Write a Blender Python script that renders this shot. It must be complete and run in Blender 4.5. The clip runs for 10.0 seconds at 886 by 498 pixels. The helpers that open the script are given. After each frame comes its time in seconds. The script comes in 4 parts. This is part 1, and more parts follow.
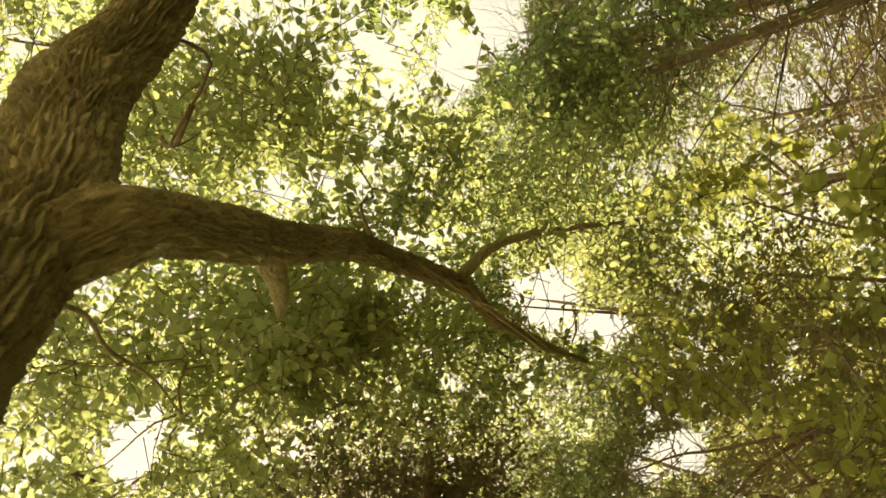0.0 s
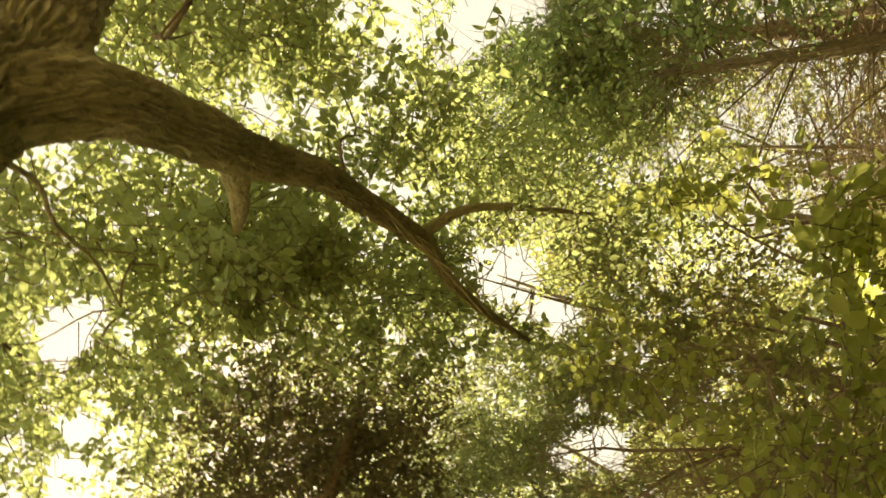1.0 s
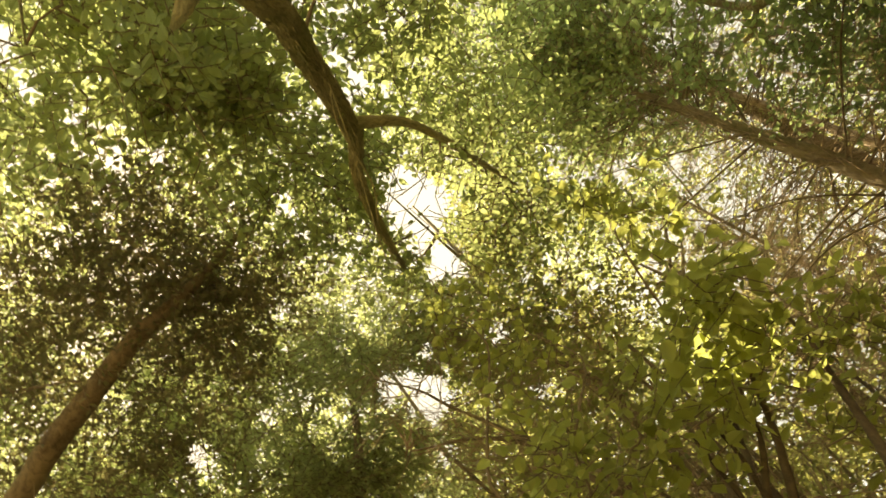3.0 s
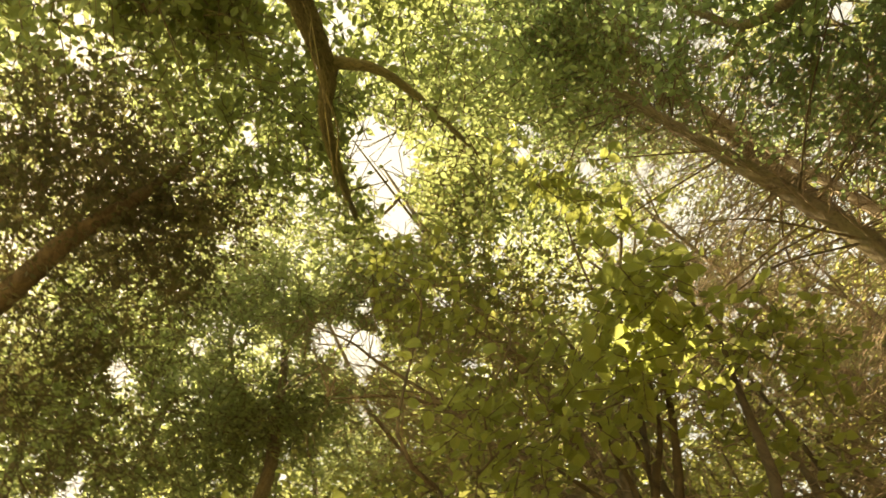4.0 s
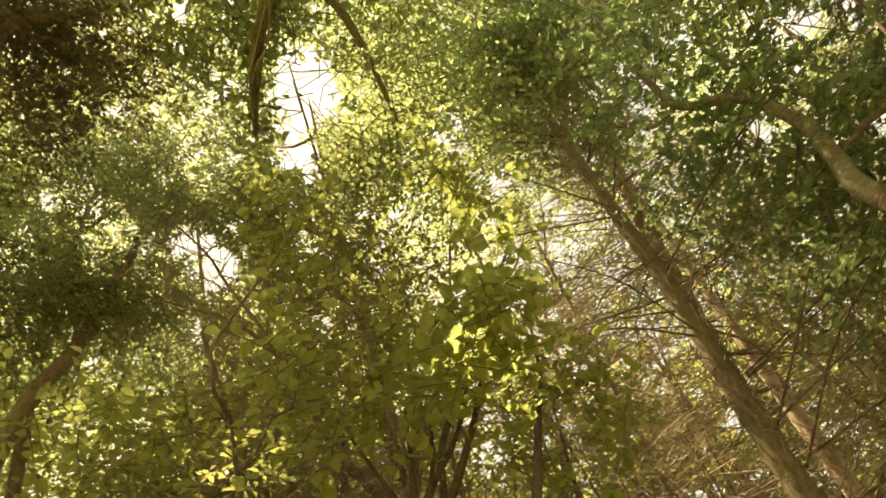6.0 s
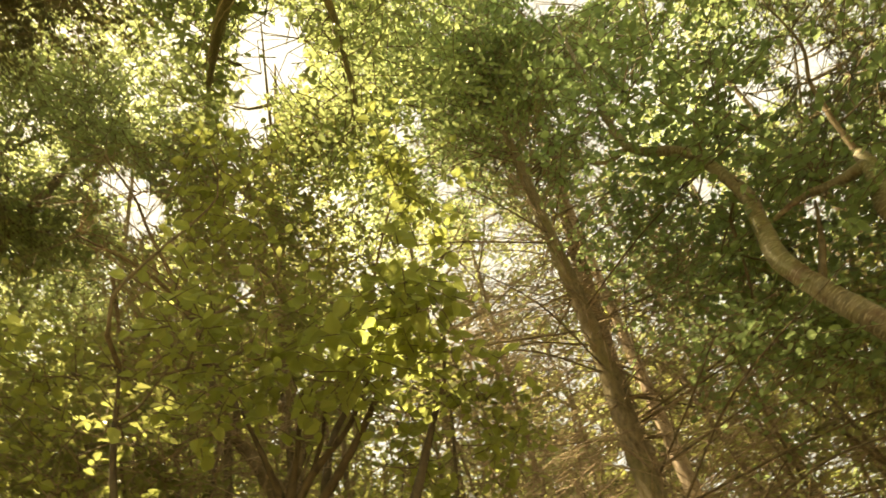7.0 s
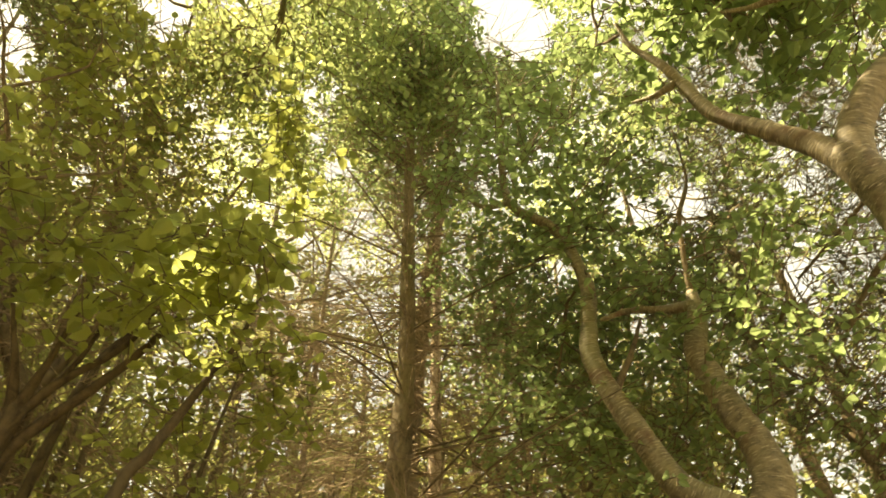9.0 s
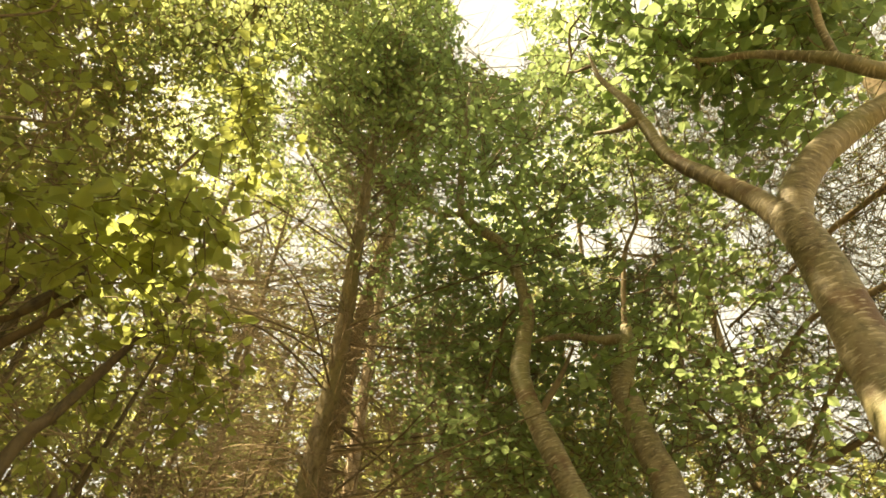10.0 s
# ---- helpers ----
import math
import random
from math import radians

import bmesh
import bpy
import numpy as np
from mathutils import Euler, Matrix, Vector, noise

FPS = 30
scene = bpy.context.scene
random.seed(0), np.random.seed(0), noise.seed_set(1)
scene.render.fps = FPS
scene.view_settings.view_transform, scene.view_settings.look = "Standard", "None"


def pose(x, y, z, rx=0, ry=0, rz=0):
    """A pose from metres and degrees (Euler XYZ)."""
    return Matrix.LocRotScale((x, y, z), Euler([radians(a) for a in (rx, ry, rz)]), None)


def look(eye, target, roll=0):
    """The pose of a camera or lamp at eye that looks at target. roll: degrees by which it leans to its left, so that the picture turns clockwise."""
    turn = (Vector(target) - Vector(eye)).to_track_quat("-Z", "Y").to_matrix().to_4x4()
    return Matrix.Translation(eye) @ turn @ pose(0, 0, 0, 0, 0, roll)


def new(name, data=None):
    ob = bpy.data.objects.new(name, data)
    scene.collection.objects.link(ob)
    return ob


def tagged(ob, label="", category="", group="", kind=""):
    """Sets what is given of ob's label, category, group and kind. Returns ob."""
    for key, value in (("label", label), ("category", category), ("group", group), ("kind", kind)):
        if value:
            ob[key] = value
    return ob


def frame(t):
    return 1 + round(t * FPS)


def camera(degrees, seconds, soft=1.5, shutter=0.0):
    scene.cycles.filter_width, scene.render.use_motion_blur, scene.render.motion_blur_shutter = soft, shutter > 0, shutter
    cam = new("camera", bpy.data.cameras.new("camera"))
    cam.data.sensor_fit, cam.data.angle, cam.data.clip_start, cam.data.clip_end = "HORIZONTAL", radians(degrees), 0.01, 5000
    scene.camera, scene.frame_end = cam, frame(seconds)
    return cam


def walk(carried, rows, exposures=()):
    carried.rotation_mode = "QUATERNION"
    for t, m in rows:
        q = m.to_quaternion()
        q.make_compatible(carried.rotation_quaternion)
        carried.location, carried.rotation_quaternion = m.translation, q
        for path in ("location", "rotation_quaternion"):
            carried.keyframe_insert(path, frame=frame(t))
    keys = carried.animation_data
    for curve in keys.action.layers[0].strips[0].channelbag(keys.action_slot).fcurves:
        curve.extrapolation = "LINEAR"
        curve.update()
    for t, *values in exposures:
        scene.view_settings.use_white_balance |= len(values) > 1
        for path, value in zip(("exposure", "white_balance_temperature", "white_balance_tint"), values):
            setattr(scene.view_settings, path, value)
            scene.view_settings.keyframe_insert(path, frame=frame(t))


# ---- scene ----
cam = camera(65.0, 10.0, soft=1.6, shutter=0.35)
ROWS = [
    (0.0, 0.000, 0.000, 1.750, 179.52, 21.48, 122.67),
    (0.5, -0.032, 0.008, 1.735, 176.45, 22.18, 116.86),
    (1.0, -0.069, 0.022, 1.708, 171.52, 22.66, 109.46),
    (1.5, -0.098, 0.038, 1.678, 166.47, 22.91, 101.26),
    (2.0, -0.116, 0.049, 1.662, 162.42, 22.79, 94.00),
    (2.5, -0.128, 0.068, 1.644, 158.24, 22.29, 86.70),
    (4.0, -0.198, 0.164, 1.507, 148.29, 19.32, 69.01),
    (4.5, -0.213, 0.196, 1.480, 145.27, 18.10, 62.84),
    (5.0, -0.217, 0.212, 1.467, 142.88, 16.90, 56.97),
    (5.5, -0.195, 0.240, 1.453, 141.02, 15.35, 51.12),
    (7.0, -0.153, 0.323, 1.440, 137.09, 10.02, 33.58),
    (7.5, -0.129, 0.360, 1.429, 136.10, 7.53, 26.37),
    (8.0, -0.106, 0.380, 1.426, 135.67, 5.35, 20.47),
    (8.5, -0.094, 0.394, 1.425, 135.27, 3.07, 14.01),
    (9.0, -0.075, 0.409, 1.433, 135.04, 1.29, 8.94),
    (9.5, -0.055, 0.419, 1.435, 135.18, -0.45, 4.09),
    (10.0, -0.036, 0.418, 1.438, 135.46, -1.72, 0.40),
]
walk(cam, [(t, pose(x, y, z, rx, ry, rz)) for t, x, y, z, rx, ry, rz in ROWS],
     [(0.0, 3.05, 12800, 6), (2.4, 3.26, 12700, 6), (5.0, 3.30, 12700, 6), (8.5, 3.49, 12300, 5), (10.0, 3.45, 12200, 5)])

# ---- light ----
SUN_AZ, SUN_EL = -94.0, 63.0   # degrees: clockwise from +y, above the horizon
world = bpy.data.worlds.new("sky")
scene.world = world
world.use_nodes = True
wn = world.node_tree
sky = wn.nodes.new("ShaderNodeTexSky")
sky.sky_type, sky.sun_disc = "NISHITA", False
sky.sun_elevation, sky.sun_rotation = radians(SUN_EL), radians(SUN_AZ)
sky.air_density, sky.dust_density, sky.ozone_density = 0.8, 1.0, 0.3
veil = wn.nodes.new("ShaderNodeMix")   # thin high cloud whitens the whole sky evenly
veil.data_type = "RGBA"
veil.inputs[0].default_value = 0.86
wn.links.new(sky.outputs[0], veil.inputs[6])
veil.inputs[7].default_value = (1.93, 2.16, 2.46, 1)
wn.links.new(veil.outputs[2], wn.nodes["Background"].inputs[0])
wn.nodes["Background"].inputs[1].default_value = 0.058
sun = new("sun", bpy.data.lights.new("sun", "SUN"))
sun.data.energy, sun.data.angle, sun.data.color = 2.0, radians(0.8), (1.0, 0.94, 0.84)
az, el = radians(SUN_AZ), radians(SUN_EL)
sun.matrix_world = look(Vector((math.sin(az) * math.cos(el), math.cos(az) * math.cos(el), math.sin(el))) * 60, (0, 0, 0))

# ---- materials ----
def node_mat(name):
    m = bpy.data.materials.new(name)
    m.use_nodes = True
    nt = m.node_tree
    return m, nt, nt.nodes["Principled BSDF"], nt.nodes["Material Output"]


def ramp(nt, fac, stops):
    r = nt.nodes.new("ShaderNodeValToRGB")
    for i, (p, c) in enumerate(stops):
        e = r.color_ramp.elements[i] if i < 2 else r.color_ramp.elements.new(p)
        e.position, e.color = p, (*c, 1)
    nt.links.new(fac, r.inputs[0])
    return r.outputs[0]


def tex(nt, kind, scale, detail=4.0, stretch=(1, 1, 1), space="Object"):
    co = nt.nodes.new("ShaderNodeTexCoord")
    mp = nt.nodes.new("ShaderNodeMapping")
    mp.inputs["Scale"].default_value = stretch
    nt.links.new(co.outputs[space], mp.inputs[0])
    n = nt.nodes.new(kind)
    n.inputs["Scale"].default_value = scale
    if "Detail" in n.inputs:
        n.inputs["Detail"].default_value = detail
    nt.links.new(mp.outputs[0], n.inputs["Vector"])
    return n


def leaf_mat(name, dark, light, glow, through_share=0.5, rough=0.45, single=False):
    """A leaf: its colour varies leaf by leaf, and light comes through the blade yellower than it bounces off."""
    m, nt, b, out = node_mat(name)
    if single:
        rnd = nt.nodes.new("ShaderNodeObjectInfo").outputs["Random"]
    else:
        rnd = nt.nodes.new("ShaderNodeNewGeometry").outputs["Random Per Island"]
    n = tex(nt, "ShaderNodeTexNoise", 0.9, 3)
    mix = nt.nodes.new("ShaderNodeMath")
    mix.operation = "MULTIPLY_ADD"
    nt.links.new(n.outputs[0], mix.inputs[0])
    mix.inputs[1].default_value = 0.9
    sub = nt.nodes.new("ShaderNodeMath")
    sub.operation = "MULTIPLY_ADD"
    nt.links.new(rnd, sub.inputs[0])
    sub.inputs[1].default_value, sub.inputs[2].default_value = 0.7, -0.3
    nt.links.new(sub.outputs[0], mix.inputs[2])
    col = ramp(nt, mix.outputs[0], [(0.0, dark), (1.0, light)])
    nt.links.new(col, b.inputs["Base Color"])
    b.inputs["Roughness"].default_value = rough
    t = nt.nodes.new("ShaderNodeBsdfTranslucent")
    tc = ramp(nt, mix.outputs[0], [(0.0, tuple(0.6 * g for g in glow)), (1.0, glow)])
    nt.links.new(tc, t.inputs[0])
    ms = nt.nodes.new("ShaderNodeMixShader")
    ms.inputs[0].default_value = through_share
    nt.links.new(b.outputs[0], ms.inputs[1])
    nt.links.new(t.outputs[0], ms.inputs[2])
    nt.links.new(ms.outputs[0], out.inputs[0])
    return m


def bark_mat(name, dark, light, scale, stretch, bump, rough=0.9, space="UV", moss=0.0, scars=0.0, warp=0.6, dashes=0.0):
    """Bark in metres round and along the limb: cracks, dashes and larger stains."""
    m, nt, b, out = node_mat(name)
    n = tex(nt, "ShaderNodeTexNoise", scale, 8, stretch, space)
    n.inputs["Roughness"].default_value = 0.62
    n.inputs["Distortion"].default_value = warp
    n2 = tex(nt, "ShaderNodeTexNoise", 2.2, 4)
    n3 = tex(nt, "ShaderNodeTexNoise", scale * 5, 3, (1, 1, 1), space)
    ad = nt.nodes.new("ShaderNodeMath")
    ad.operation = "MULTIPLY_ADD"
    nt.links.new(n2.outputs[0], ad.inputs[0])
    ad.inputs[1].default_value = 0.55
    nt.links.new(n.outputs[0], ad.inputs[2])
    ad2 = nt.nodes.new("ShaderNodeMath")
    ad2.operation = "MULTIPLY_ADD"
    nt.links.new(n3.outputs[0], ad2.inputs[0])
    ad2.inputs[1].default_value = 0.25
    nt.links.new(ad.outputs[0], ad2.inputs[2])
    height = ad2.outputs[0]
    col = ramp(nt, height, [(0.66, dark), (1.16, light)])
    for amount, size, start, stain in ((moss, 1.6, 0.50, (0.15, 0.17, 0.06)), (scars, 4.5, 0.58, (0.11, 0.055, 0.032))):
        if amount:   # patches of moss or algae, and dark scars
            mx = nt.nodes.new("ShaderNodeMix")
            mx.data_type = "RGBA"
            mask = ramp(nt, tex(nt, "ShaderNodeTexNoise", size, 6).outputs[0], [(start, (0, 0, 0)), (start + 0.12, (amount, amount, amount))])
            nt.links.new(mask, mx.inputs[0])
            nt.links.new(col, mx.inputs[6])
            mx.inputs[7].default_value = (*stain, 1)
            col = mx.outputs[2]
    if dashes:   # short pale dashes across the stem
        mx = nt.nodes.new("ShaderNodeMix")
        mx.data_type = "RGBA"
        streak = tex(nt, "ShaderNodeTexNoise", 1.0, 2, (16, 85, 1), "UV")
        nt.links.new(ramp(nt, streak.outputs[0], [(0.57, (0, 0, 0)), (0.66, (dashes, dashes, dashes))]), mx.inputs[0])
        nt.links.new(col, mx.inputs[6])
        mx.inputs[7].default_value = (0.48, 0.43, 0.32, 1)
        col = mx.outputs[2]
    nt.links.new(col, b.inputs["Base Color"])
    b.inputs["Roughness"].default_value = rough
    b.inputs["Specular IOR Level"].default_value = 0.25
    bp = nt.nodes.new("ShaderNodeBump")
    bp.inputs["Strength"].default_value, bp.inputs["Distance"].default_value = 1.0, bump
    nt.links.new(height, bp.inputs["Height"])
    nt.links.new(bp.outputs[0], b.inputs["Normal"])
    return m


# moss, its share raised to paint in some of the yellow-green haze
OAK_BARK = bark_mat("furrowed_bark", (0.125, 0.118, 0.06), (0.38, 0.355, 0.20), 22, (2.0, 0.7, 1), 0.02, moss=0.5, warp=1.0)
PINE_BARK = bark_mat("scaly_bark", (0.085, 0.066, 0.04), (0.25, 0.2, 0.13), 22, (1.6, 0.6, 1), 0.012, moss=0.25)
RED_BARK = bark_mat("flaking_red_bark", (0.19, 0.125, 0.085), (0.60, 0.49, 0.39), 12, (1.6, 0.6, 1), 0.02)
SMOOTH_BARK = bark_mat("smooth_bark", (0.08, 0.066, 0.04), (0.25, 0.215, 0.14), 15, (0.9, 1.9, 1), 0.005, 0.55, moss=0.45, scars=0.8, dashes=0.6)
TWIG_BARK = bark_mat("twig_bark", (0.07, 0.052, 0.032), (0.19, 0.15, 0.095), 20, (1, 1, 0.5), 0.003, space="Object")
# bark colour darkened to stand in for shade on the hazel
SHADED_BARK = bark_mat("dark_bark", (0.035, 0.026, 0.017), (0.11, 0.085, 0.05), 20, (1, 1, 0.5), 0.004, space="Object")
DEAD_TWIG = bark_mat("dead_twig", (0.15, 0.108, 0.07), (0.34, 0.26, 0.18), 20, (1, 1, 0.5), 0.003, space="Object")
LEAVES = {"oak": ((0.10, 0.15, 0.04), (0.20, 0.26, 0.075), (0.50, 0.60, 0.28), 0.55), "fine": ((0.10, 0.145, 0.052), (0.21, 0.265, 0.095), (0.52, 0.60, 0.30), 0.55),
          "round": ((0.09, 0.155, 0.045), (0.19, 0.27, 0.08), (0.42, 0.57, 0.27), 0.52), "hazel": ((0.17, 0.20, 0.05), (0.31, 0.35, 0.095), (0.53, 0.60, 0.21), 0.58),
          "needle": ((0.06, 0.075, 0.042), (0.13, 0.15, 0.075), (0.18, 0.22, 0.09), 0.3),
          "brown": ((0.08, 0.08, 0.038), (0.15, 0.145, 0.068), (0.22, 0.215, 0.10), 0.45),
          "dark": ((0.12, 0.14, 0.058), (0.23, 0.25, 0.097), (0.45, 0.48, 0.18), 0.5)}
LEAF_OAK, LEAF_FINE, LEAF_ROUND, LEAF_HAZEL, LEAF_DARK, LEAF_BROWN, NEEDLES = (leaf_mat("leaf_" + k, *LEAVES[k]) for k in ("oak", "fine", "round", "hazel", "dark", "brown", "needle"))
SINGLE = {m.name: leaf_mat("single_" + m.name, *LEAVES[m.name[5:]], single=True) for m in (LEAF_OAK, LEAF_ROUND, LEAF_HAZEL)}
# floor is never in view; its colour is lightened to bounce fill light up
GROUND_MAT = bark_mat("leaf_litter", (0.13, 0.10, 0.06), (0.40, 0.31, 0.19), 6, (1, 1, 1), 0.03, space="Object")

# ---- building helpers ----
rng = np.random.default_rng(7)
# middle of the camera's path; boughs are placed from here to fit its view
STAND = np.array((-0.1, 0.2, 1.55))


def mesh_from(name, verts, faces, mat, smooth=True, uv=None):
    """verts (n, 3); faces (m, k), all of one size; uv (m, k, 2)."""
    me = bpy.data.meshes.new(name)
    verts, faces = np.asarray(verts, float), np.asarray(faces, int)
    m, k = faces.shape
    me.vertices.add(len(verts))
    me.vertices.foreach_set("co", verts.ravel())
    me.loops.add(m * k)
    me.loops.foreach_set("vertex_index", faces.ravel())
    me.polygons.add(m)
    me.polygons.foreach_set("loop_start", np.arange(m) * k)
    me.polygons.foreach_set("loop_total", np.full(m, k))
    me.polygons.foreach_set("use_smooth", np.full(m, smooth))
    me.update(calc_edges=True)
    if uv is not None:
        me.uv_layers.new(name="bark").data.foreach_set("uv", np.asarray(uv, float).ravel())
    me.materials.append(mat)
    return me


def part(name, mesh, parent, label="", kind=""):
    ob = new(name, mesh)
    ob.parent = parent
    return tagged(ob, label, kind=kind)


def spline(points, step):
    """A smooth line through the points, sampled about every step metres; also the place along it, 0 to 1 between points."""
    p = np.asarray(points, float)
    q = np.vstack([2 * p[0] - p[1], p, 2 * p[-1] - p[-2]])
    out, where = [], []
    for i in range(1, len(q) - 2):
        a, b, c, d = q[i - 1:i + 3]
        n = max(2, int(np.linalg.norm(c - b) / step))
        for s in np.arange(n) / n:
            out.append(0.5 * (2 * b + (c - a) * s + (2 * a - 5 * b + 4 * c - d) * s * s + (3 * b - a - 3 * c + d) * s ** 3))
            where.append(i - 1 + s)
    return np.array(out + [p[-1]]), np.array(where + [len(p) - 1.0])


def tube(points, radii, sides=8, step=0.12, rough=0.06, relief=None):
    """A tapered, slightly knobbly limb. relief(angle, along, radius): metres added to the radius."""
    c, s = spline(points, step)
    r = np.interp(s, np.arange(len(radii)), radii)
    c, r = np.vstack([c, c[-1] + 0.5 * r[-1] * unit(c[-1] - c[-2])]), np.append(r, 0.06 * r[-1])   # a closed tip
    t = np.gradient(c, axis=0)
    t /= np.linalg.norm(t, axis=1)[:, None]
    u = np.cross(t[0], (0.3, 0.5, 0.8))
    us = []
    for k in range(len(c)):
        u = u - t[k] * (u @ t[k])
        u = u / np.linalg.norm(u)
        us.append(u)
    us = np.array(us)
    vs = np.cross(t, us)
    a = np.arange(sides) * 2 * np.pi / sides
    along = np.concatenate([[0], np.cumsum(np.linalg.norm(np.diff(c, axis=0), axis=1))])
    wob = 1 + rough * np.sin(3 * a[None] + 5 * along[:, None] / (8 * r[:, None] + 0.1)) + rough * rng.normal(0, 0.5, (len(c), sides))
    rad = r[:, None] * wob
    if relief is not None:
        rad = rad + relief(a[None], along[:, None], r[:, None])
    v = c[:, None] + rad[..., None] * (np.cos(a)[None, :, None] * us[:, None] + np.sin(a)[None, :, None] * vs[:, None])
    n = len(c)
    i, j = np.meshgrid(np.arange(n - 1), np.arange(sides), indexing="ij")
    j2 = (j + 1) % sides
    f = np.stack([i * sides + j, i * sides + j2, (i + 1) * sides + j2, (i + 1) * sides + j], -1).reshape(-1, 4)
    # metres round and along, so that bark follows the limb
    girth = 2 * np.pi * float(np.mean(radii[:max(2, len(radii) - 2)]))
    uv = np.stack([np.stack([jj * girth / sides, along[ii]], -1) for ii, jj in ((i, j), (i, j + 1), (i + 1, j + 1), (i + 1, j))], 2).reshape(-1, 4, 2)
    return v.reshape(-1, 3), f, uv


def lattice(u, v, period):
    """Smooth noise from 0 to 1; u repeats after period."""
    iu, iv = np.floor(u).astype(int), np.floor(v).astype(int)
    fu, fv = u - iu, v - iv
    fu, fv = fu * fu * (3 - 2 * fu), fv * fv * (3 - 2 * fv)
    def h(a, b):
        k = (np.mod(a, period) * 374761 + b * 668265 + 97) & 0x7FFFFFFF
        k = (k ^ (k >> 13)) * 1274126177 & 0x7FFFFFFF
        return ((k ^ (k >> 16)) & 0xFFFF) / 65535.0
    return (h(iu, iv) * (1 - fu) + h(iu + 1, iv) * fu) * (1 - fv) + (h(iu, iv + 1) * (1 - fu) + h(iu + 1, iv + 1) * fu) * fv


def furrows(depth, around, along_scale):
    """Bark ridges that run along the limb, wander and break."""
    def relief(a, along, r):
        a = a + 0 * along
        along = along + 0 * a
        u = a / (2 * np.pi)
        w = lattice(u * 8, along * 5, 8) - 0.5
        w2 = lattice(u * 24 + 5, along * 13, 24) - 0.5
        phase = around * u + 3.4 * w + 1.6 * w2
        ridge = 0.5 + 0.5 * np.cos(2 * np.pi * phase)
        gap = lattice(np.floor(np.mod(phase + 0.5, around)) * 3.7, along * along_scale + 11 * w, 4096)   # each ridge swells, breaks and joins the next
        n2 = lattice(u * around * 2, along * along_scale * 4 + 7, around * 2)
        knob = lattice(u * 4, along * 2.2 + 3, 4) - 0.5
        return depth * (1.5 * ridge ** 0.7 * (0.15 + 1.1 * gap) + 0.6 * n2 - 0.8) + 0.22 * r * knob
    return relief


def unit(v):
    return v / (np.linalg.norm(v, axis=-1, keepdims=True) + 1e-9)


# outlines of half a blade: place along the leaf, half width
SHAPES = {"oval": ((0.28, 0.27), (0.68, 0.24)), "round": ((0.30, 0.37), (0.70, 0.27)), "narrow": ((0.30, 0.14), (0.68, 0.12)), "needle": ((0.3, 0.05), (0.7, 0.04))}


def leaves(pos, along, normal, size, shape):
    """Folded blades: six corners and two faces each."""
    (x1, w1), (x2, w2) = SHAPES.get(shape, SHAPES["oval"])
    n = len(pos)
    along = unit(along)
    side = unit(np.cross(normal, along))
    up = np.cross(along, side)
    fold = rng.uniform(0.05, 0.45, n)[:, None]
    droop = rng.uniform(0.0, 0.25, n)[:, None]
    s = size[:, None]
    if shape == "needle":   # one slim bent blade
        v = np.stack([pos, pos + s * (0.5 * along + 0.045 * side), pos + s * (along - droop * up), pos + s * (0.5 * along - 0.045 * side)], 1).reshape(-1, 3)
        return v, np.arange(4 * n).reshape(-1, 4)
    if shape == "far":   # a small bent blade for distant crowns
        v = np.stack([pos, pos + s * (0.45 * along + 0.30 * side + fold * 0.3 * up), pos + s * (along - droop * up), pos + s * (0.45 * along - 0.30 * side + fold * 0.3 * up)], 1).reshape(-1, 3)
        return v, np.arange(4 * n).reshape(-1, 4)
    def corner(x, w):
        return pos + s * (along * x + side * w + up * (fold * abs(w) - droop * x * x))
    v = np.stack([corner(0, 0), corner(x1, w1), corner(x2, w2), corner(1.0, 0), corner(x2, -w2), corner(x1, -w1)], 1).reshape(-1, 3)
    b = np.arange(n)[:, None] * 6
    f = np.stack([b + np.array([[0, 3, 2, 1]]), b + np.array([[0, 5, 4, 3]])], 1).reshape(-1, 4)
    return v, f


def blade(shape, curl):
    """One leaf as a mesh of its own: a curved blade with a sunken midrib and a short stalk."""
    (x1, w1), (x2, w2) = SHAPES[shape]
    xs = (0.0, 0.12, 0.32, 0.52, 0.72, 0.88, 1.0)
    wmax = max(w1, w2)
    v, f = [], []
    for i, x in enumerate(xs):
        w = wmax * 1.06 * math.sin(math.pi * x ** 0.68) ** 0.95 if 0 < x < 1 else 0.012   # broad below, drawn out to a point
        z = -curl * x * x
        e = 0.03 * (-1) ** i
        v += [(x, w + e * w, z + 0.30 * w), (x, 0.5 * w, z + 0.05 * w), (x, 0, z - 0.02), (x, -0.5 * w, z + 0.05 * w), (x, -w + e * w, z + 0.30 * w)]
    for i in range(len(xs) - 1):
        f += [(5 * i + k, 5 * i + 5 + k, 5 * i + 6 + k, 5 * i + 1 + k) for k in range(4)]
    n = len(v)
    v += [(-0.28, 0.008, 0.05), (-0.28, -0.008, 0.05), (0.02, -0.01, -0.02), (0.02, 0.01, -0.02)]
    return np.array(v), np.array(f + [(n, n + 1, n + 2, n + 3)])


BLADES = {}


def blade_mesh(shape, mat, k):
    key = (shape, mat.name, k)
    if key not in BLADES:
        BLADES[key] = mesh_from("leaf", *blade(shape, (0.08, 0.22, 0.4)[k]), mat)
    return BLADES[key]


